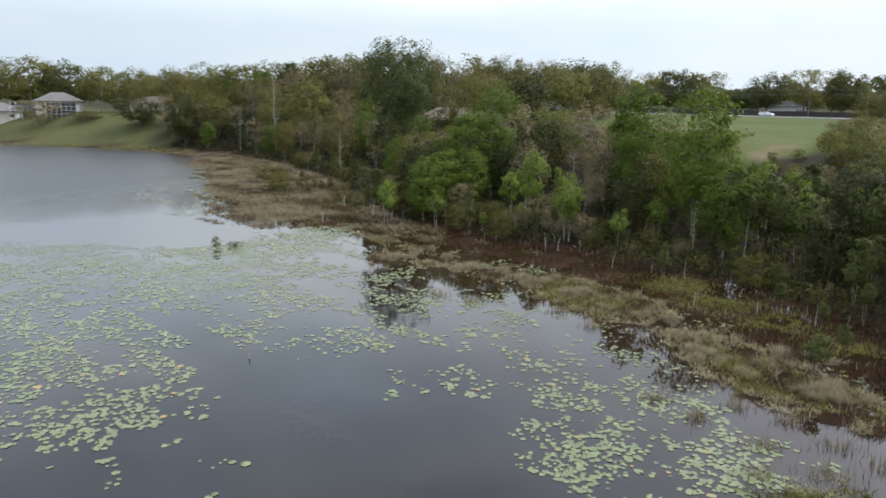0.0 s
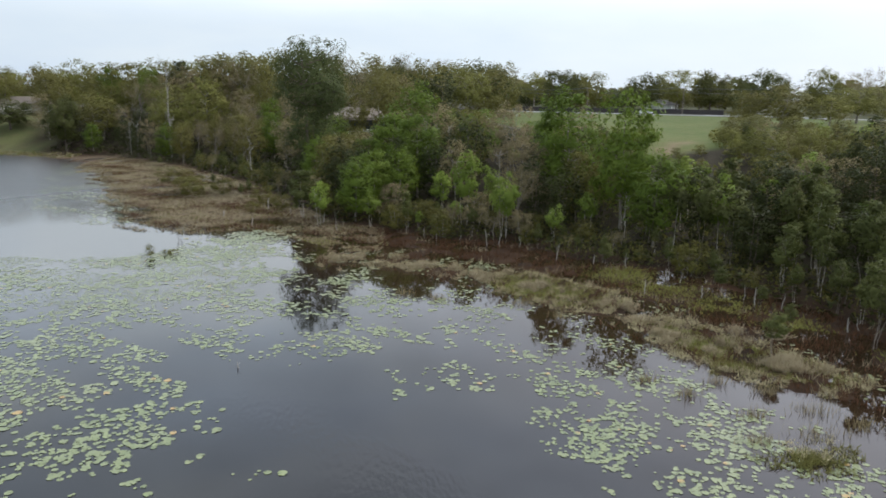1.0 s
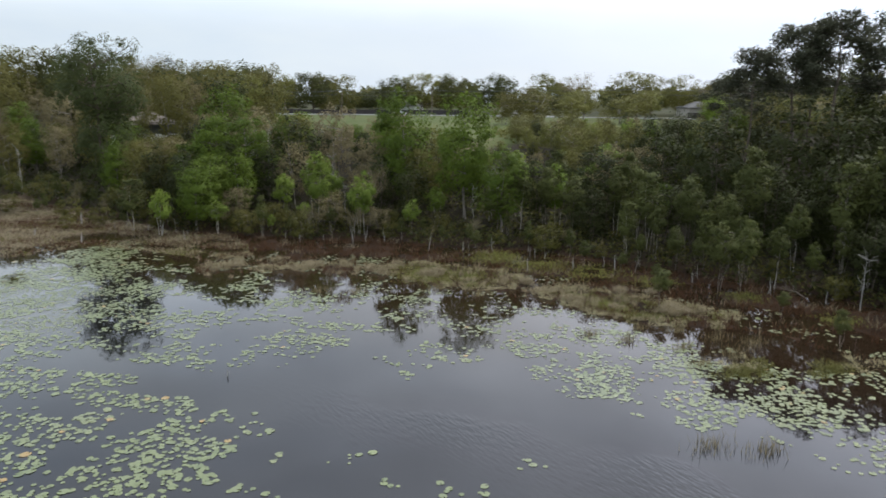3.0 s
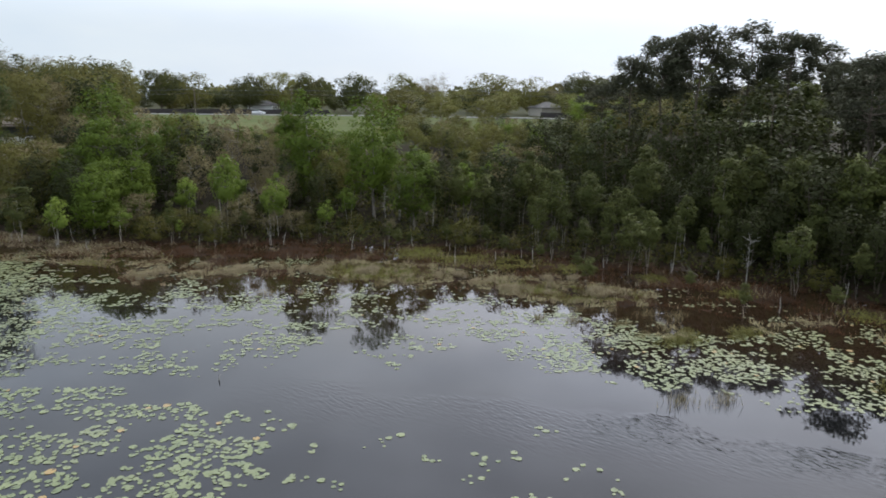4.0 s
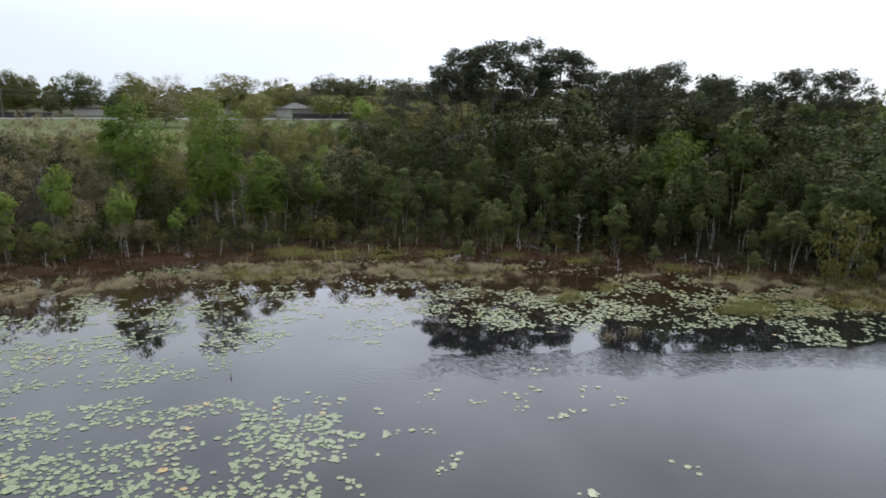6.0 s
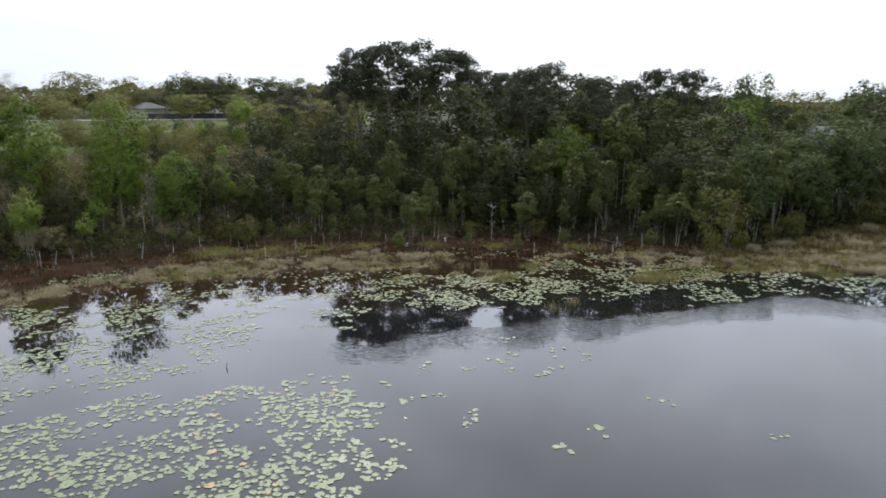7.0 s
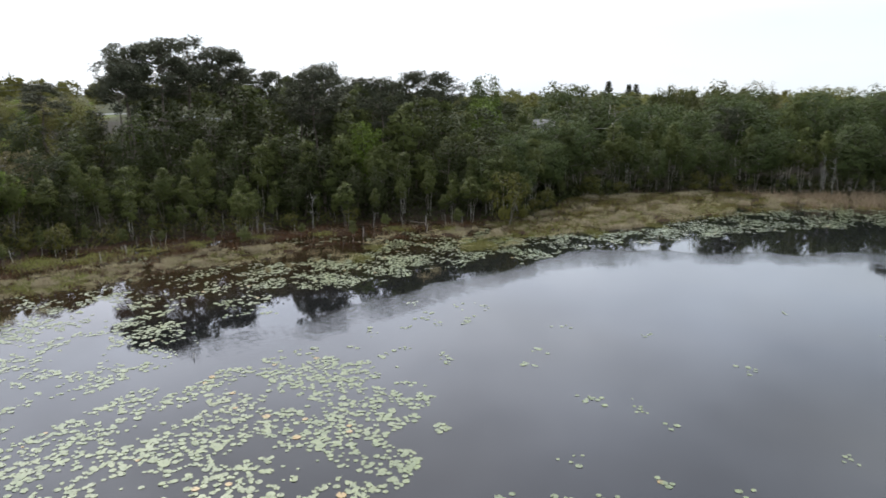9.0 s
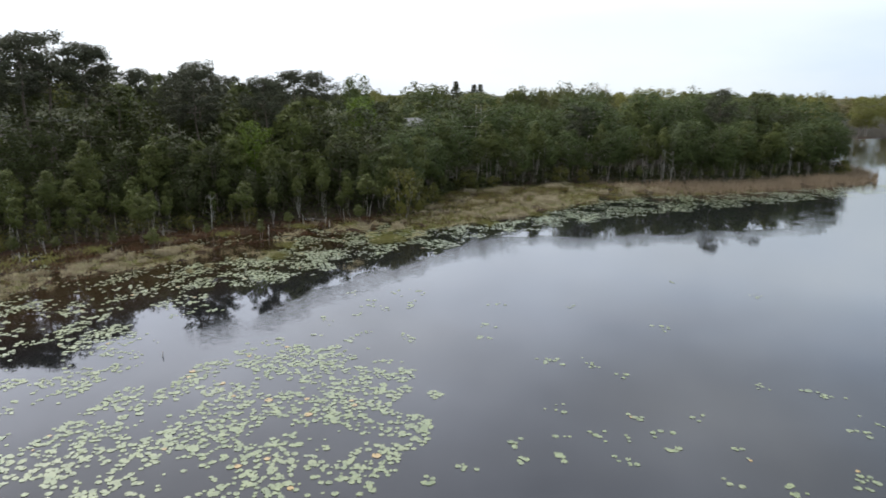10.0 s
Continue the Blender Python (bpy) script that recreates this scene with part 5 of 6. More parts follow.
def sedge_mats():
    """Soft lumpy mats of fine dry sedge, greener in their middles."""
    r = np.random.default_rng(73)
    dry, fresh = [], []
    for poly, green, tall in MATS:
        xs, ys = [p[0] for p in poly], [p[1] for p in poly]
        n = int((max(xs) - min(xs)) * (max(ys) - min(ys)) * 260)
        x, y = r.uniform(min(xs) - 0.6, max(xs) + 0.6, n), r.uniform(min(ys) - 0.6, max(ys) + 0.6, n)
        wx, wy = x + 0.6 * lumps(x, y, 0.8, 3.0), y + 0.6 * lumps(x, y, 0.9, 8.0)
        ok = inside(poly, wx, wy)
        x, y = x[ok], y[ok]
        lump = lumps(x, y, 0.75, 5.0) + 0.5 * lumps(x, y, 0.3, 2.0)
        d = distance(poly, x, y)
        inner = smooth(0.3, 1.4, d + 0.5 * lumps(x, y, 1.0, 4.0))
        is_green = r.uniform(size=len(x)) < green * inner * (1.4 + 0.8 * lumps(x, y, 1.4, 9.0))
        keep = (r.uniform(size=len(x)) < 0.6 + 0.6 * lump) & (lumps(x, y, 1.5, 6.0) > -0.45)
        z = np.maximum(ground_height(x, y), 0.0)
        pts = np.stack([x, y, z + 0.12 * tall * np.maximum(lump, 0)], 1)
        h = 0.62 * tall * np.clip(0.55 + 0.6 * lump, 0.15, 1.3) * (1.15 - 0.5 * inner * (green > 0.2))
        dry.append((pts[keep & ~is_green], h[keep & ~is_green]))
        fresh.append((pts[keep & is_green], h[keep & is_green] * 1.1))
    for name, leaf, made, label in (("sedge_mat", "pale", dry, "soft pale tan mats of dry sedge in the marsh"), ("green_sedge", "moss", fresh, "yellow-green sedge in the middle of the dry mats")):
        pts, h = np.concatenate([p for p, q in made]), np.concatenate([q for p, q in made])
        v, f, up = blades(r, pts, h, 0.045, 0.9)
        tagged(new(name, mesh_of(name, v, f, LEAF[leaf], True, up)), label, "sedge", kind="stuff")


sedge_mats()


def tussocks_over(area, n, seed, low, high):
    """Loose tussocks on the open marsh."""
    r = np.random.default_rng(seed)
    made = 0
    for i in range(3000):
        x, y = float(r.uniform(area[0], area[1])), float(r.uniform(area[2], area[3]))
        if made < n and inside(WET, x, y) and not inside(LAKE, x, y) and lumps(x, y, 4.0, 2.0) > 0.1:
            tussock(x, y, r.uniform(low, high), r.uniform(0.6, 1.0), r)
            made += 1


tussocks_over((19, 44, -44, 0), 40, 74, 0.7, 1.5)
SNAGS = [(-12.6, 86.6, 1.5, 0.08), (-13.4, 76.0, 1.0, 0.06), (-6.0, 76.5, 1.2, 0.06), (-4.5, 72.5, 1.0, 0.05), (-10.1, 35.1, 0.35, 0.04), (13.5, 56.0, 1.6, 0.04),
         (24.2, 13.0, 0.9, 0.05), (19.8, 43.5, 1.0, 0.05), (27.0, 12.5, 1.3, 0.05), (22.6, 20.4, 1.2, 0.05), (-17.2, 82.0, 0.8, 0.08), (16.4, 45.0, 1.1, 0.04)]
snag_rng = np.random.default_rng(79)
for (x0, y0), (x1, y1) in (((-8, 84), (-3, 75)), ((2, 70), (12, 63.5)), ((12, 63.5), (21, 50.5)), ((21, 50.5), (26.5, 37)), ((26.5, 37), (29.5, 22)), ((29.5, 22), (28, 6))):
    for i in range(5):
        u = snag_rng.uniform()
        SNAGS.append((x0 + (x1 - x0) * u - snag_rng.uniform(0.2, 2.2), y0 + (y1 - y0) * u - snag_rng.uniform(0, 1.2), snag_rng.uniform(0.6, 1.7), snag_rng.uniform(0.025, 0.045)))
for k, (x, y, h, rad) in enumerate(SNAGS):
    r = np.random.default_rng(80 + k)
    me = tubes_mesh("snag", [(wiggle(r, (0, 0, -0.3), (r.normal() * 0.12 * h, r.normal() * 0.12 * h, h), 4, 0.03), [rad * 1.3, rad, rad * 0.9, rad * 0.8, rad * 0.25]),
                             ([(0, 0, h * 0.6), (0.2 * h, 0.1 * h, h * 0.8)], [rad * 0.4, rad * 0.1])], BARK["dead"], 6)
    ob = new("snag", me)
    ob.location = (x, y, max(ground_at(x, y), 0))
    tagged(ob, "pale broken stump standing in the marsh", "tree stump", "stumps in the marsh")

# ---- lily pads ----
BED = [(-30, 31), (-26, 25.5), (-17.4, 22.8), (-12.5, 25.5), (-10.2, 28.2), (-12, 32), (-14, 35.5), (-16, 40), (-30, 50), (-42, 48)]
OPEN_BED = [(-42, 48), (-16, 40), (-11, 37.5), (-10, 34.5), (-6, 34.7), (-2, 36.5), (2, 38), (5, 43), (0, 52), (-6, 57), (-7, 66), (-11, 72), (-16, 73), (-22, 62), (-38, 56)]
PALE_BED = [(-62, 48), (-46, 46), (-28, 47), (-16, 46), (-9, 52), (-12, 60), (-26, 62), (-48, 66), (-68, 62)]
MID_BED = [(-2.8, 30.2), (0, 30.8), (2.7, 31.3), (1.4, 35), (-2.6, 33)]
EAST_BED = [(2.7, 27.5), (3.4, 24), (5, 21.8), (6.5, 18), (9, 15), (12, 16), (14, 22.5), (12.8, 27.7), (10.7, 32.4), (7.5, 35.5), (4.8, 35.2)]
SHORE_BED = [(1, 42), (3, 51), (8, 46), (12, 38), (14, 30), (15, 25), (9, 24), (6.3, 26.5), (3, 36)]
PINE_BED = [(2.4, 28.5), (2.2, 25), (4.7, 21.6), (6.9, 17.6), (6.6, 14.4), (9.6, 12.6), (10.2, 8.6), (7.2, 7.4), (11, 2), (11.6, -2), (13.5, -9), (13, -16), (18, -24), (18, -14), (19, -2), (21, 8), (22.5, 15),
            (18.5, 19.5), (15.5, 21), (13.2, 23.5), (9, 27)]
GREEN_BED = [(-21, 61), (-18, 65.5), (-14.6, 71.7), (-10.5, 75.4), (-8.6, 72), (-11, 64), (-13.6, 60), (-17, 57.5)]
POOL_BED = [(-6, 58), (1, 55), (6, 52), (12, 50), (10, 56), (2, 60), (-4, 66)]
MARSH_BED = [(-5, 60), (3, 58), (11, 52), (16, 44), (19, 36), (23, 28), (25, 14), (23, 5), (20, 8), (21, 16), (19.5, 25), (14, 33), (12, 41), (7, 47), (2, 53)]
SOUTH_BED = [(18, -10), (13.5, -13), (14.5, -27), (13.5, -40), (12, -78), (19, -92), (23, -60), (24.5, -48), (27, -37), (26, -29), (23, -19)]
NORTH_BED = [(-42, 94), (-58, 153), (-48, 150), (-34, 104), (-26, 80), (-30, 78)]
CLUMPS = [(-26.3, 18.7), (-29.3, 18.8), (-29.3, 7.6), (-22.6, 13.5), (-25, 13.3), (-29.4, 23.5), (-32, 17), (-34.8, 16.8), (-36.6, 15.1), (-37.7, 12.5), (-29.3, 25.6),
          (-31.5, 5.6), (-30.4, 6.1), (-28.7, 20.2), (-20.9, 15.6), (-11.5, -3.9), (-17.5, -6.7), (-7.8, 22.1), (-7.9, 24.5), (-11.8, 22.9), (-12.3, 24.4), (-7.5, 20),
          (-6.1, 20.5), (-7.7, 18), (-2.8, 20.4), (-6.5, 17.3), (-4.7, 15.8), (-4.2, 17.3), (-5.3, 20), (-8.4, 24.6), (-17.4, 23.3), (-13.1, 7.6), (-15.8, 16.6),
          (-13.3, 21.2), (-21.1, 15.5), (3.2, 25.0), (-25.5, 25.6), (-10.5, 12), (-20, 5)]
SMALL_CLUMPS = [(-29.2, 15.9), (-30.2, 18), (-30.6, 16.4), (-28.1, 22.7), (-30.1, 21.5), (-31.5, 19.7), (-32, 19.1), (-34.8, 8), (-34.3, 6.4), (-37.2, 11.8), (-33.6, 14.4), (-30.4, 13.3), (-13.8, 15.3), (-14.3, 21.1)]


def pads():
    r = np.random.default_rng(90)
    spots = []

    def scatter(poly, share, patch, seed, edge=0.0, many=20.0):
        xs, ys = [p[0] for p in poly], [p[1] for p in poly]
        area = (max(xs) - min(xs)) * (max(ys) - min(ys))
        n = int(area * many)
        x, y = r.uniform(min(xs), max(xs), n), r.uniform(min(ys), max(ys), n)
        field = lumps(x, y, patch, seed) + 0.55 * lumps(x, y, patch * 0.4, seed + 3) + 0.55 * lumps(x, y, patch * 0.16, seed + 5)
        wx, wy = x + 1.6 * lumps(x, y, 1.5, seed + 11), y + 1.6 * lumps(x, y, 1.7, seed + 17)
        ok = inside(poly, wx, wy) & ~inside(BED if poly is OPEN_BED else [(0, 0), (0, 1e-6), (1e-6, 0)], wx, wy) & (field > edge) & (r.uniform(size=n) < share)
        spots.extend(zip(x[ok], y[ok]))

    scatter(BED, 0.8, 2.2, 1.0, -0.22)
    scatter(OPEN_BED, 0.75, 2.8, 2.0, 0.12)
    scatter(MID_BED, 0.8, 1.2, 3.0, 0.1)
    scatter(EAST_BED, 1.0, 2.0, 4.0, 0.14)
    scatter(SHORE_BED, 0.6, 2.2, 5.0, 0.26)
    scatter(PINE_BED, 0.8, 2.2, 5.0, -0.05)
    scatter(GREEN_BED, 0.9, 1.6, 12.0, -0.5, 24.0)
    scatter(POOL_BED, 0.6, 1.8, 6.0, 0.0)
    scatter(SOUTH_BED, 0.6, 3.0, 7.0, -0.2)
    scatter(MARSH_BED, 0.5, 1.6, 9.0, 0.3)
    scatter(NORTH_BED, 0.35, 4.0, 8.0, 0.0)
    for a, b in CLUMPS + SMALL_CLUMPS:
        m = int(r.integers(3, 8))
        spots.extend(zip(a + r.normal(size=m) * 0.33, b + r.normal(size=m) * 0.26))
    spots = np.array(spots)
    z = ground_height(spots[:, 0], spots[:, 1])
    spots = spots[z < 0.0]
    # keep the pads from lying right through one another
    grid, kept = {}, []
    for i, (x, y) in enumerate(spots):
        rad = float(r.uniform(0.065, 0.155)) * (1.3 if r.uniform() < 0.12 else 1.0)
        rad *= 0.95 if x > 2 else 1.1
        cell = (int(x // 0.5), int(y // 0.5))
        near = [q for cx in (-1, 0, 1) for cy in (-1, 0, 1) for q in grid.get((cell[0] + cx, cell[1] + cy), ())]
        if all((x - a) ** 2 + (y - b) ** 2 > (0.46 * (rad + c)) ** 2 for a, b, c in near):
            grid.setdefault(cell, []).append((x, y, rad))
            kept.append((x, y, rad))
    return np.array(kept), r


def pad_outline(r, n=9):
    """A round leaf with a notch, slightly wavy at the rim; its middle first."""
    a = np.linspace(0.22, 2 * math.pi - 0.22, n)
    rad = 1 + 0.06 * r.normal(size=n)
    rim = np.stack([np.cos(a) * rad, np.sin(a) * rad * 0.94, 0.022 * r.normal(size=n) + 0.03], 1)
    return np.concatenate([[[0.08, 0, 0.02]], rim])


def build_pads():
    kept, r = pads()
    order = np.argsort((kept[:, 0] + 17) ** 2 + (kept[:, 1] - 25.5) ** 2)
    kept = kept[order]
    bed = new("lily_pad_bed")
    bed.location = (-17, 25.5, 0)
    tagged(bed, "floating bed of round yellow-green lily pads", "lily pads")
    shapes = []
    for k in range(6):
        v = pad_outline(np.random.default_rng(95 + k))
        shapes.append(mesh_of("lily_pad", v, [(0, i, i + 1) for i in range(1, 9)], PAD, True))
    for x, y, rad in kept[:300]:
        ob = part("lily_pad", shapes[int(r.integers(6))], bed)
        ob.location = (x + 17, y - 25.5, float(r.uniform(0.006, 0.02)))
        ob.rotation_euler = (float(r.normal()) * 0.025, float(r.normal()) * 0.025, float(r.uniform(0, 6.28)))
        ob.scale = (rad, rad, rad)
    rest = kept[300:]
    n = len(rest)
    base = np.stack([pad_outline(np.random.default_rng(105 + k)) for k in range(12)])[r.integers(12, size=n)]
    ang = r.uniform(0, 2 * math.pi, n)
    c, s = np.cos(ang)[:, None], np.sin(ang)[:, None]
    v = np.empty_like(base)
    v[..., 0] = (base[..., 0] * c - base[..., 1] * s) * rest[:, 2:3] + rest[:, 0:1]
    v[..., 1] = (base[..., 0] * s + base[..., 1] * c) * rest[:, 2:3] + rest[:, 1:2]
    tilt = r.normal(size=(n, 2)) * 0.025
    v[..., 2] = base[..., 2] * rest[:, 2:3] + 0.012 + np.abs((v[..., 0] - rest[:, 0:1]) * tilt[:, 0:1] + (v[..., 1] - rest[:, 1:2]) * tilt[:, 1:2])
    i = (np.arange(n) * 10)[:, None, None]
    tri = np.array([(0, k, k + 1) for k in range(1, 9)])[None]
    me = mesh_of("lily_pads", v.reshape(-1, 3), (i + tri).reshape(-1, 3), PAD, True)
    tagged(new("lily_pads", me), "thousands of floating yellow-green lily pads", "lily pads", kind="stuff")


build_pads()
for x, y, h, w in ((-22.5, 98.0, 3.2, 4.2), (-19.6, 99.6, 2.6, 3.4), (-25.5, 104.0, 2.4, 4.0), (-13.2, 90.0, 2.8, 3.0), (-10.8, 84.6, 2.2, 3.2), (-30.0, 116.0, 2.6, 4.4)):
    plant("willow", x, y, height=h, width=w)
plant("willow", -20.4, 62.0, height=1.1, width=1.0)
plant("willow", -19.0, 62.6, height=0.5, width=1.6)
for x, y, h in ((-15.6, 95.0, 2.8), (-16.4, 93.6, 2.4), (-9.0, 80.5, 2.2), (-22.0, 108.0, 2.2), (-27.5, 118.0, 2.0), (-36.0, 138.0, 2.4), (-14.0, 84.0, 1.6)):
    plant("bay" if h > 2.1 else "willow", x, y, height=h)


def small_pads():
    """The far bed of small leaves and weed that lie close together on the water."""
    r = np.random.default_rng(97)
    n = 46000
    x, y = r.uniform(-68, -6, n), r.uniform(45, 67, n)
    wx, wy = x + 2.2 * lumps(x, y, 2.5, 1.0), y + 2.2 * lumps(x, y, 2.7, 4.0)
    keep = inside(PALE_BED, wx, wy) & (r.uniform(size=n) < 0.40 + 0.5 * lumps(x * 0.5, y, 2.2, 8.0)) & ~inside(BED, x, y)
    x, y = x[keep], y[keep]
    n = len(x)
    a = r.uniform(0, 6.28, n)[:, None] + np.array([0, 1.26, 2.51, 3.77, 5.03])[None]
    rad = r.uniform(0.05, 0.12, n)[:, None]
    v = np.stack([x[:, None] + np.cos(a) * rad, y[:, None] + np.sin(a) * rad, np.full_like(a, 0.008) + r.uniform(0, 0.008, (n, 1))], -1)
    i = (np.arange(n) * 5)[:, None, None]
    tri = np.array([(0, 1, 2), (0, 2, 3), (0, 3, 4)])[None]
    me = mesh_of("water_weed", v.reshape(-1, 3), (i + tri).reshape(-1, 3), PAD, True)
    tagged(new("water_weed", me), "pale green film of small floating leaves", "water weed", kind="stuff")


small_pads()

# ---- road, fence, poles, houses, car ----
ASPHALT = rough_material("asphalt", (0.20, 0.20, 0.20), (0.26, 0.26, 0.25), 0.2, 0.9, 0.1)
STUCCO = rough_material("cream_stucco", (0.46, 0.42, 0.36), (0.38, 0.35, 0.30), 0.4, 0.9, 0.1)
WHITE = rough_material("white_paint", (0.78, 0.78, 0.76), (0.68, 0.68, 0.66), 0.5, 0.6, 0.05)
SHINGLE = rough_material("grey_shingle", (0.17, 0.16, 0.15), (0.11, 0.105, 0.10), 0.8, 0.9, 0.3)
TAN_SHINGLE = rough_material("brown_shingle", (0.20, 0.165, 0.135), (0.14, 0.115, 0.09), 0.8, 0.9, 0.3)
DARK_WOOD = rough_material("dark_fence_wood", (0.055, 0.045, 0.042), (0.035, 0.030, 0.030), 0.6, 0.9, 0.3)
POLE_WOOD = rough_material("weathered_pole", (0.20, 0.16, 0.13), (0.12, 0.10, 0.08), 0.8)
WIRE = rough_material("wire", (0.10, 0.10, 0.10), (0.07, 0.07, 0.07), 1.0, 0.5, 0)
TYRE = rough_material("tyre_rubber", (0.03, 0.03, 0.03), (0.02, 0.02, 0.02), 3.0, 0.9, 0)
SCREEN = rough_material("dark_insect_screen", (0.045, 0.048, 0.05), (0.03, 0.032, 0.035), 1.0, 0.7, 0)
CAR_PAINT = rough_material("silver_white_car_paint", (0.72, 0.73, 0.74), (0.66, 0.67, 0.68), 0.5, 0.25, 0)


def glass_material():
    m, nt, p = base_material("window_glass")
    p.inputs["Base Color"].default_value = (0.03, 0.035, 0.04, 1)
    p.inputs["Roughness"].default_value = 0.08
    return m


GLASS = glass_material()


def strip(name, line, half, lift, material, label, category):
    """A ribbon that follows the ground along a line."""
    pts = []
    for (x0, y0), (x1, y1) in zip(line, line[1:]):
        n = max(int(math.hypot(x1 - x0, y1 - y0) / 5), 1)
        pts += [(x0 + (x1 - x0) * i / n, y0 + (y1 - y0) * i / n) for i in range(n)]
    pts.append(line[-1])
    verts, faces = [], []
    for i, (x, y) in enumerate(pts):
        ax, ay = pts[max(i - 1, 0)]
        bx, by = pts[min(i + 1, len(pts) - 1)]
        d = math.hypot(bx - ax, by - ay)
        nx, ny = -(by - ay) / d, (bx - ax) / d
        z = max(ground_at(x + nx * o, y + ny * o) for o in (-half, 0, half)) + lift
        verts += [(x + nx * half, y + ny * half, z), (x - nx * half, y - ny * half, z), (x + nx * (half + 0.3), y + ny * (half + 0.3), z - 0.6), (x - nx * (half + 0.3), y - ny * (half + 0.3), z - 0.6)]
        if i:
            a, b = 4 * (i - 1), 4 * i
            faces += [(a, b, b + 1, a + 1), (a + 2, b + 2, b, a), (a + 1, b + 1, b + 3, a + 3)]
    tagged(new(name, mesh_of(name, verts, faces, material)), label, category, kind="structure")


strip("road", ROAD_LINE, 3.6, 0.12, ASPHALT, "grey two-lane road beyond the field", "road")


def fence(line, label):
    ob = new("fence")
    x0, y0 = line[0]
    ob.location = (x0, y0, 0)
    tagged(ob, label, "fence", "fences along the road")
    for (ax, ay), (bx, by) in zip(line, line[1:]):
        n = max(int(math.hypot(bx - ax, by - ay) / 4), 1)
        ang = math.atan2(by - ay, bx - ax)
        step = math.hypot(bx - ax, by - ay) / n
        panel = box_mesh("panel", DARK_WOOD, 0.06, step - 0.06, -0.03, 0.03, 0.08, 1.75)
        post = box_mesh("post", DARK_WOOD, -0.06, 0.06, -0.06, 0.06, -0.4, 1.9, bevel=0.01)
        for i in range(n):
            x, y = ax + (bx - ax) * i / n, ay + (by - ay) * i / n
            z = ground_at(x, y)
            for name, me in (("panel", panel), ("post", post)):
                p = part(name, me, ob)
                p.location, p.rotation_euler = (x - x0, y - y0, z), (0, 0, ang)


fence([(74, 282), (100, 251), (112, 236), (126, 220)], "dark stained wooden fence behind the road")
fence([(163, 152), (172, 134), (196, 96)], "dark wooden fence behind the road beside oaks")

POLES = [(70, 284), (92, 257), (116, 229.5), (136, 197), (153, 164), (169, 132), (188, 97), (212, 60)]


def pole(x, y):
    ob = new("utility_pole")
    ob.location = (x, y, ground_at(x, y))
    tagged(ob, "weathered wooden utility pole with a crossarm", "utility pole", "poles along the road")
    part("pole", tubes_mesh("pole", [([(0, 0, -0.4), (0, 0, 5), (0, 0, 9.6)], [0.17, 0.15, 0.11])], POLE_WOOD, 8), ob)
    ang = math.atan2(-60, 35)
    arm = part("crossarm", box_mesh("crossarm", POLE_WOOD, -0.06, 0.06, -1.1, 1.1, 8.75, 8.9, bevel=0.01), ob)
    arm.rotation_euler = (0, 0, ang)
    for k in (-1.0, 0.0, 1.0):
        ins = part("insulator", tubes_mesh("insulator", [([(0, k, 8.9), (0, k, 9.0), (0, k, 9.1)], [0.03, 0.06, 0.02])], WHITE, 6), ob)
        ins.rotation_euler = (0, 0, ang)
    return ob.location


tops = [pole(x, y) for x, y in POLES]
for off, level in ((-0.9, 9.05), (0.9, 9.05), (0.0, 7.6)):
    for a, b in zip(tops, tops[1:]):
        way = (b - a).normalized()
        side = Vector((-way.y, way.x, 0)) * off
        pts = [tuple(a.lerp(b, u) + side + Vector((0, 0, level - 1.1 * 4 * u * (1 - u) * 0.6))) for u in np.linspace(0, 1, 7)]
        tagged(new("power_line", tubes_mesh("power_line", [(pts, [0.055] * 7)], WIRE, 4)), "thin dark power line sagging between poles", "power line", "power lines")


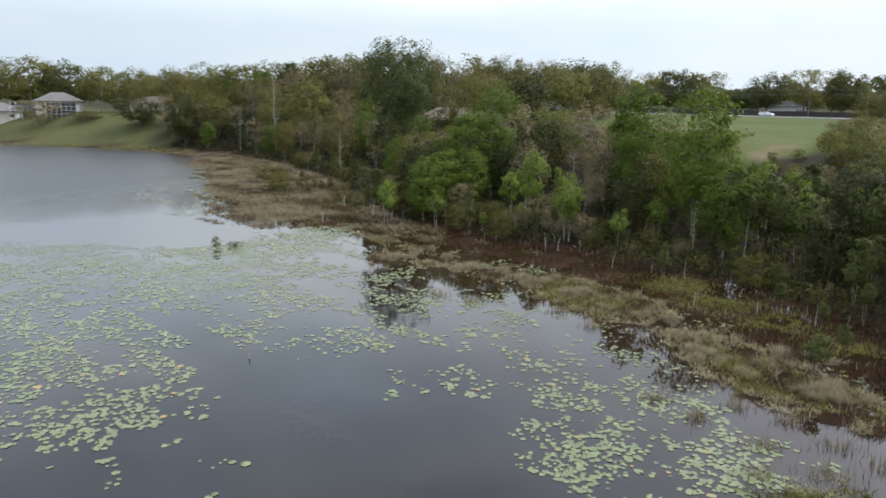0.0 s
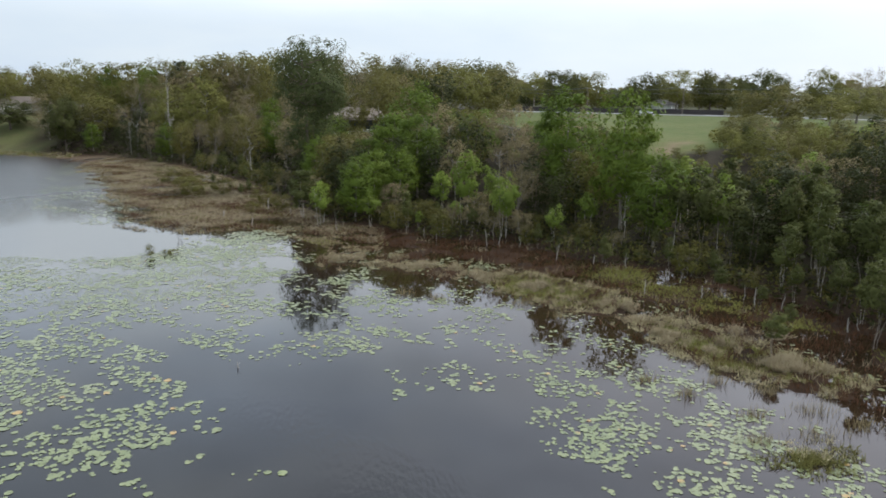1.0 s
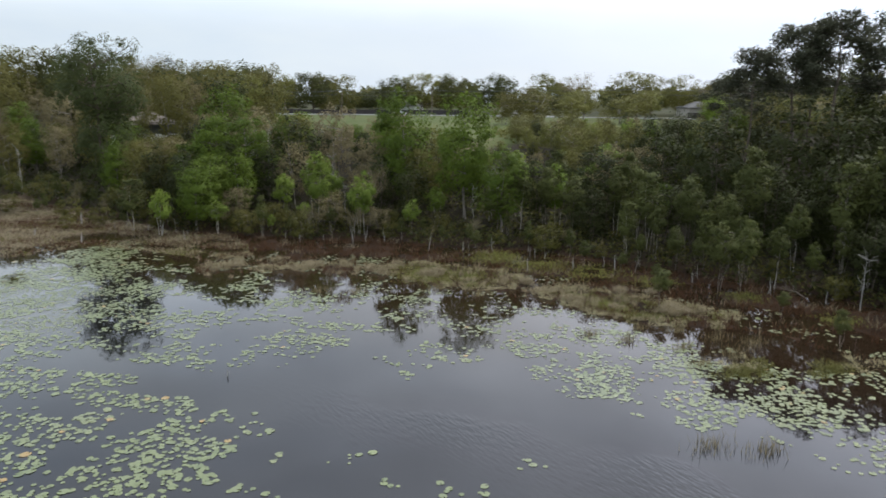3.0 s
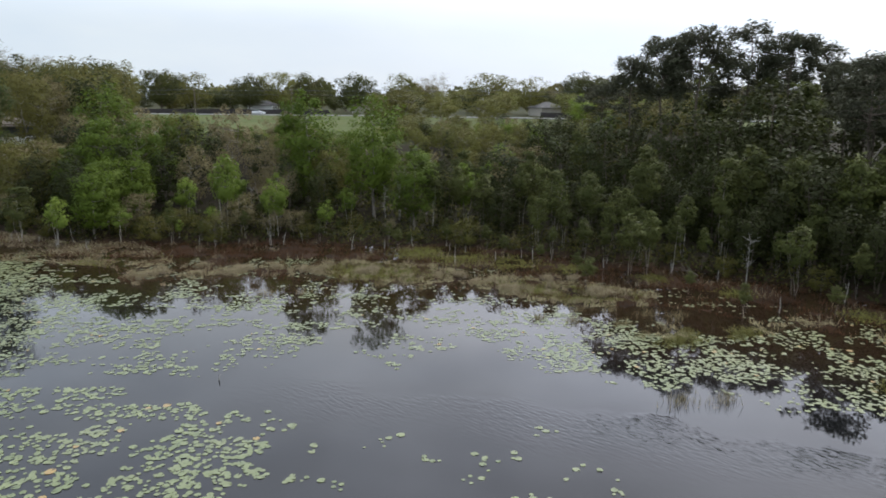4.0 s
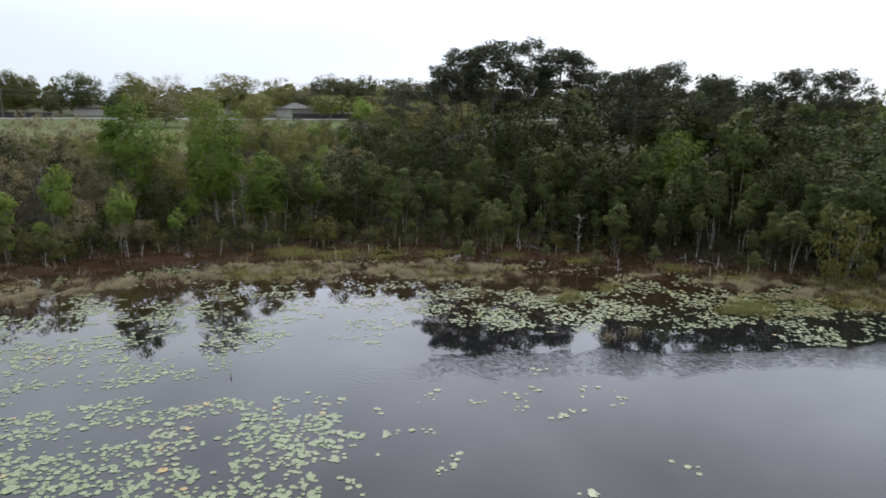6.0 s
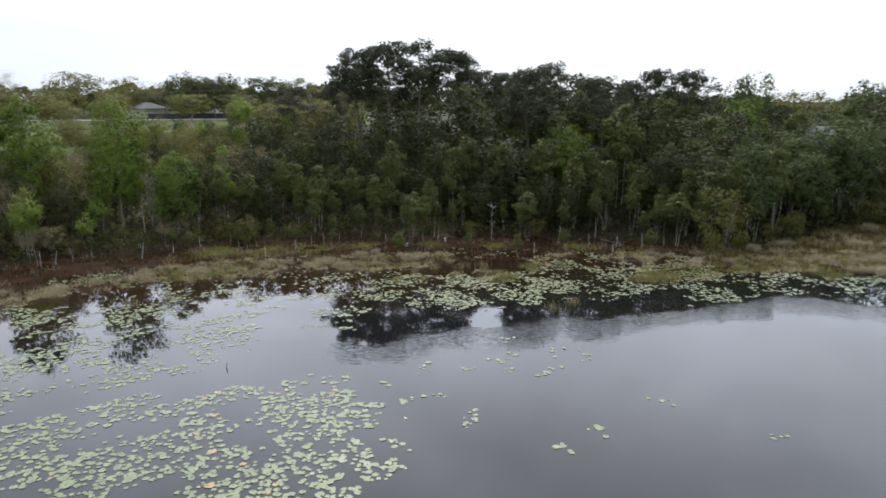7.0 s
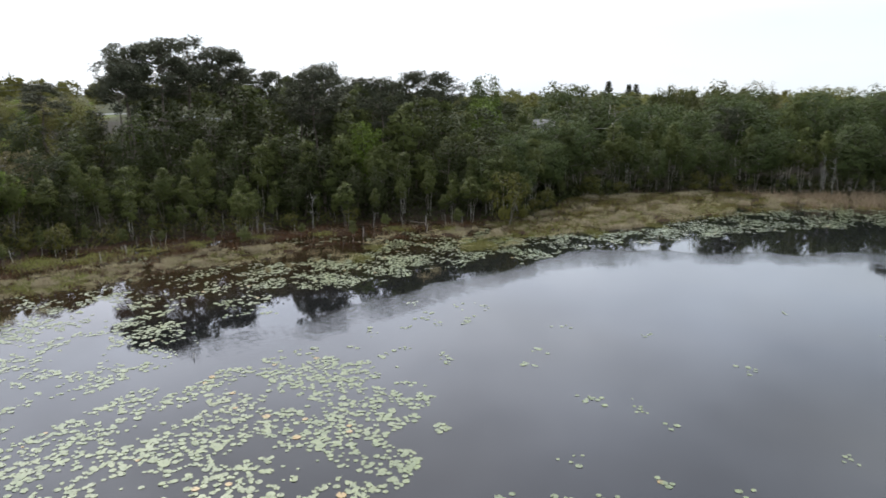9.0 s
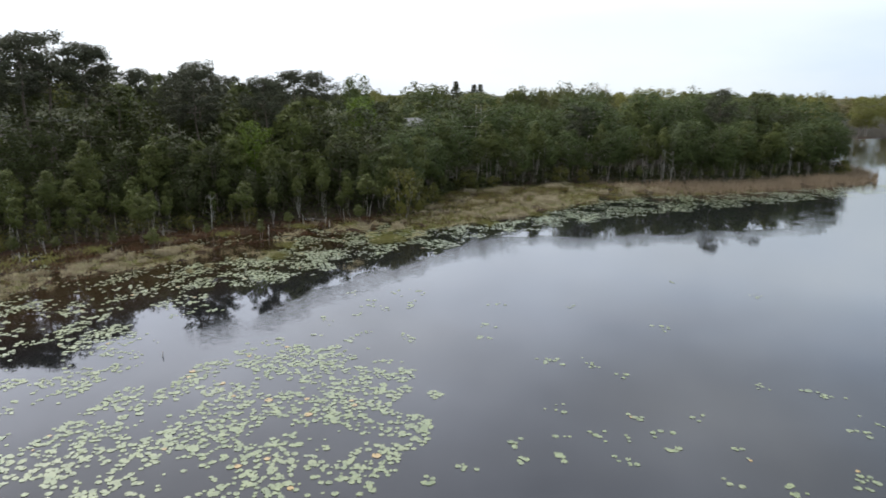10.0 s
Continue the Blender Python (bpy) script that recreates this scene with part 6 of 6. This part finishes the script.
def house(x, y, turn, w, d, wall_h, roof_h, walls, roof, label, windows=3, porch=False, z=None):
    """A one-storey house with a hipped roof; its front faces -y before the turn."""
    ob = new("house")
    ob.location, ob.rotation_euler = (x, y, ground_at(x, y) if z is None else z), (0, 0, radians(turn))
    tagged(ob, label, "house", "houses among the trees")
    part("wall", box_mesh("wall", walls, -w / 2, w / 2, -d / 2, d / 2, -1.2, wall_h, bevel=0.02), ob)
    e, ridge = 0.6, w / 2 - d / 2 + 0.4
    rv = [(-w / 2 - e, -d / 2 - e, wall_h), (w / 2 + e, -d / 2 - e, wall_h), (w / 2 + e, d / 2 + e, wall_h), (-w / 2 - e, d / 2 + e, wall_h),
          (-ridge, 0, wall_h + roof_h), (ridge, 0, wall_h + roof_h)]
    rv += [(a, b, c - 0.18) for a, b, c in rv[:4]]
    part("roof", mesh_of("roof", rv, [(0, 1, 5, 4), (1, 2, 5), (2, 3, 4, 5), (3, 0, 4), (6, 7, 1, 0), (7, 8, 2, 1), (8, 9, 3, 2), (9, 6, 0, 3), (9, 8, 7, 6)], roof), ob)
    for i in range(windows):
        wx = -w / 2 + w * (i + 0.7) / (windows + 0.4)
        win = part("window", box_mesh("window", WHITE, wx - 0.75, wx + 0.75, -d / 2 - 0.06, -d / 2 + 0.02, 0.85, 2.15, bevel=0.015), ob)
        part("pane", box_mesh("pane", GLASS, wx - 0.66, wx - 0.03, -d / 2 - 0.075, -d / 2 - 0.05, 0.94, 2.06), win)
        part("pane", box_mesh("pane", GLASS, wx + 0.03, wx + 0.66, -d / 2 - 0.075, -d / 2 - 0.05, 0.94, 2.06), win)
    dx = w / 2 - 1.4
    door = part("door", box_mesh("door", WHITE, dx - 0.5, dx + 0.5, -d / 2 - 0.06, -d / 2 + 0.02, 0.0, 2.08, bevel=0.01), ob)
    part("handle", box_mesh("handle", POLE_WOOD, dx - 0.42, dx - 0.36, -d / 2 - 0.13, -d / 2 - 0.05, 0.95, 1.05, bevel=0.01), door)
    if porch:
        part("screen_porch", box_mesh("screen_porch", SCREEN, -w / 2 + 0.4, w / 2 - 0.4, -d / 2 - 2.6, -d / 2 - 0.1, 0.95, 2.5, bevel=0.02), ob, "dark insect screen porch")
        part("porch_wall", box_mesh("porch_wall", WHITE, -w / 2 + 0.3, w / 2 - 0.3, -d / 2 - 2.7, -d / 2 - 0.08, -1.2, 0.93, bevel=0.02), ob)
        part("porch_roof", box_mesh("porch_roof", roof, -w / 2 + 0.1, w / 2 - 0.1, -d / 2 - 3.0, -d / 2 - 0.62, 2.52, 2.68, bevel=0.02), ob)
    return ob


def pool_cage(x, y, turn, w, d, h):
    ob = new("pool_enclosure")
    ob.location, ob.rotation_euler = (x, y, ground_at(x, y)), (0, 0, radians(turn))
    tagged(ob, "white framed screened pool enclosure behind the house", "pool enclosure")
    n = 6
    for i in range(n + 1):
        px = -w / 2 + w * i / n
        part("post", box_mesh("post", WHITE, px - 0.035, px + 0.035, -d / 2 - 0.035, -d / 2 + 0.035, -1.5, h), ob)
        part("rafter", tubes_mesh("rafter", [([(px, -d / 2, h), (px, 0, h + 1.2), (px, d / 2, h + 1.2)], [0.045] * 3)], WHITE, 4), ob)
    for z in (0.3, h * 0.55, h):
        part("rail", box_mesh("rail", WHITE, -w / 2 + 0.036, w / 2 - 0.036, -d / 2 - 0.03, -d / 2 + 0.03, z - 0.03, z + 0.03), ob)
    part("back_screen", box_mesh("back_screen", SCREEN, -w / 2 + 0.1, w / 2 - 0.1, d / 2 - 0.06, d / 2, -1.5, h + 1.0), ob, "dark insect screen")


house(-121, 224, 28, 13, 10, 3.3, 2.6, STUCCO, SHINGLE, "cream stucco house with a grey hipped roof")
pool_cage(-128, 219, 28, 9, 6, 2.6)
pool_cage(-114.5, 213, 28, 8, 5, 2.4)
house(-138, 219, 32, 14, 10, 3.0, 2.4, STUCCO, SHINGLE, "cream house with a grey roof near the lake")
house(-93, 229, 24, 15, 10, 2.9, 2.0, STUCCO, TAN_SHINGLE, "long beige house among trees on the lawn")
house(1, 139, 4, 12, 8, 2.9, 2.0, STUCCO, TAN_SHINGLE, "house with a dark screened porch and pale wall", porch=True, z=6.75)
house(29, 184, 10, 15, 9, 2.8, 2.2, STUCCO, SHINGLE, "low house with a broad grey roof beyond the wood")
house(130, 274, 48, 15, 10, 2.9, 2.2, WHITE, SHINGLE, "white house behind the roadside fence")
house(158, 241, 52, 14, 10, 2.9, 2.2, STUCCO, TAN_SHINGLE, "cream house behind the roadside trees")
house(184, 166, 60, 13, 9, 3.0, 2.0, STUCCO, SHINGLE, "cream house with grey roof across the road")
house(69, -19, -66, 7, 4, 8.6, 1.2, WHITE, SHINGLE, "tall white house with a grey roof behind the wood")
house(197, 148, 62, 14, 9, 3.0, 2.2, WHITE, SHINGLE, "white house under the roadside oaks")
house(210, 118, 62, 14, 9, 3.0, 2.2, STUCCO, SHINGLE, "cream house under the roadside oaks")


def car(x, y, turn):
    """A family car: a body with bonnet and cabin, glass, wheels and lights."""
    ob = new("car")
    ob.location, ob.rotation_euler = (x, y, ground_at(x, y) + 0.14), (0, 0, radians(turn))
    tagged(ob, "silver-white estate car on the road", "car")
    side = [(-2.2, 0.35), (-2.22, 0.8), (-2.1, 1.0), (-1.85, 1.45), (0.25, 1.48), (0.95, 1.02), (2.0, 0.86), (2.2, 0.65), (2.2, 0.35)]
    v = [(a, s * (0.88 if b < 1.1 else 0.72), b) for s in (-1, 1) for a, b in side]
    n = len(side)
    faces = [tuple(range(n)), tuple(range(2 * n - 1, n - 1, -1))] + [(i, n + i, n + (i + 1) % n, (i + 1) % n) for i in range(n)]
    body = part("body", mesh_of("body", v, faces, CAR_PAINT), ob)
    part("windscreen", mesh_of("windscreen", [(0.34, -0.68, 1.44), (0.34, 0.68, 1.44), (0.93, 0.8, 1.06), (0.93, -0.8, 1.06)], [(0, 1, 2, 3)], GLASS), body).location = (0.03, 0, 0.02)
    for s in (-1, 1):
        part("side_window", mesh_of("side_window", [(-1.75, s * 0.80, 1.08), (0.75, s * 0.83, 1.06), (0.2, s * 0.74, 1.42), (-1.65, s * 0.74, 1.42)], [(0, 1, 2, 3)], GLASS), body).location = (0, s * 0.03, 0)
        part("headlight", box_mesh("headlight", WHITE, 2.12, 2.22, s * 0.7 - 0.15, s * 0.7 + 0.15, 0.62, 0.76, bevel=0.02), body)
        for wx in (-1.35, 1.35):
            wheel = part("wheel", tubes_mesh("wheel", [([(wx, s * 0.72, 0.31), (wx, s * 0.92, 0.31)], [0.33, 0.31])], TYRE, 14), ob)
            part("rim", tubes_mesh("rim", [([(wx, s * 0.9, 0.31), (wx, s * 0.94, 0.31)], [0.2, 0.12])], WHITE, 10), wheel)


car(104, 232.4, -50)
for x, y, h in ((24, 171, 5.5), (30, 169, 4.8), (36, 172, 6.0), (19, 172, 6.0)):
    plant("olive", x, y, height=h, width=7.0)


def fallen_trunk(x, y, turn, length, rad, seed):
    r = np.random.default_rng(seed)
    tubes = [(wiggle(r, (0, 0, rad), (length, 0, rad * 1.6 + 0.25), 5, 0.06), [rad, rad * 0.9, rad * 0.8, rad * 0.65, rad * 0.45, rad * 0.15])]
    for k in range(6):
        u = r.uniform(0.35, 0.95) * length
        tubes.append((wiggle(r, (u, 0, rad + 0.1), (u + r.uniform(0.2, 0.9), r.normal() * 0.7, r.uniform(0.3, 1.1)), 3, 0.06), [rad * 0.4, rad * 0.3, rad * 0.2, 0.008]))
    ob = new("fallen_trunk", tubes_mesh("fallen_trunk", tubes, BARK["grey"], 6))
    ob.location, ob.rotation_euler = (x, y, max(ground_at(x, y), 0.0)), (0, 0, radians(turn))
    tagged(ob, "grey fallen trunk with broken branches at the wood's edge", "fallen trunk", "fallen trunks")


for k, (x, y, turn, length) in enumerate(((28.4, 12.0, 70, 2.2), (-20.0, 113.0, 150, 6.0), (-24.0, 121.0, 130, 5.0), (28.4, 29.0, 80, 2.0))):
    fallen_trunk(x, y, turn, length, 0.05 if length < 4 else 0.12, 130 + k)
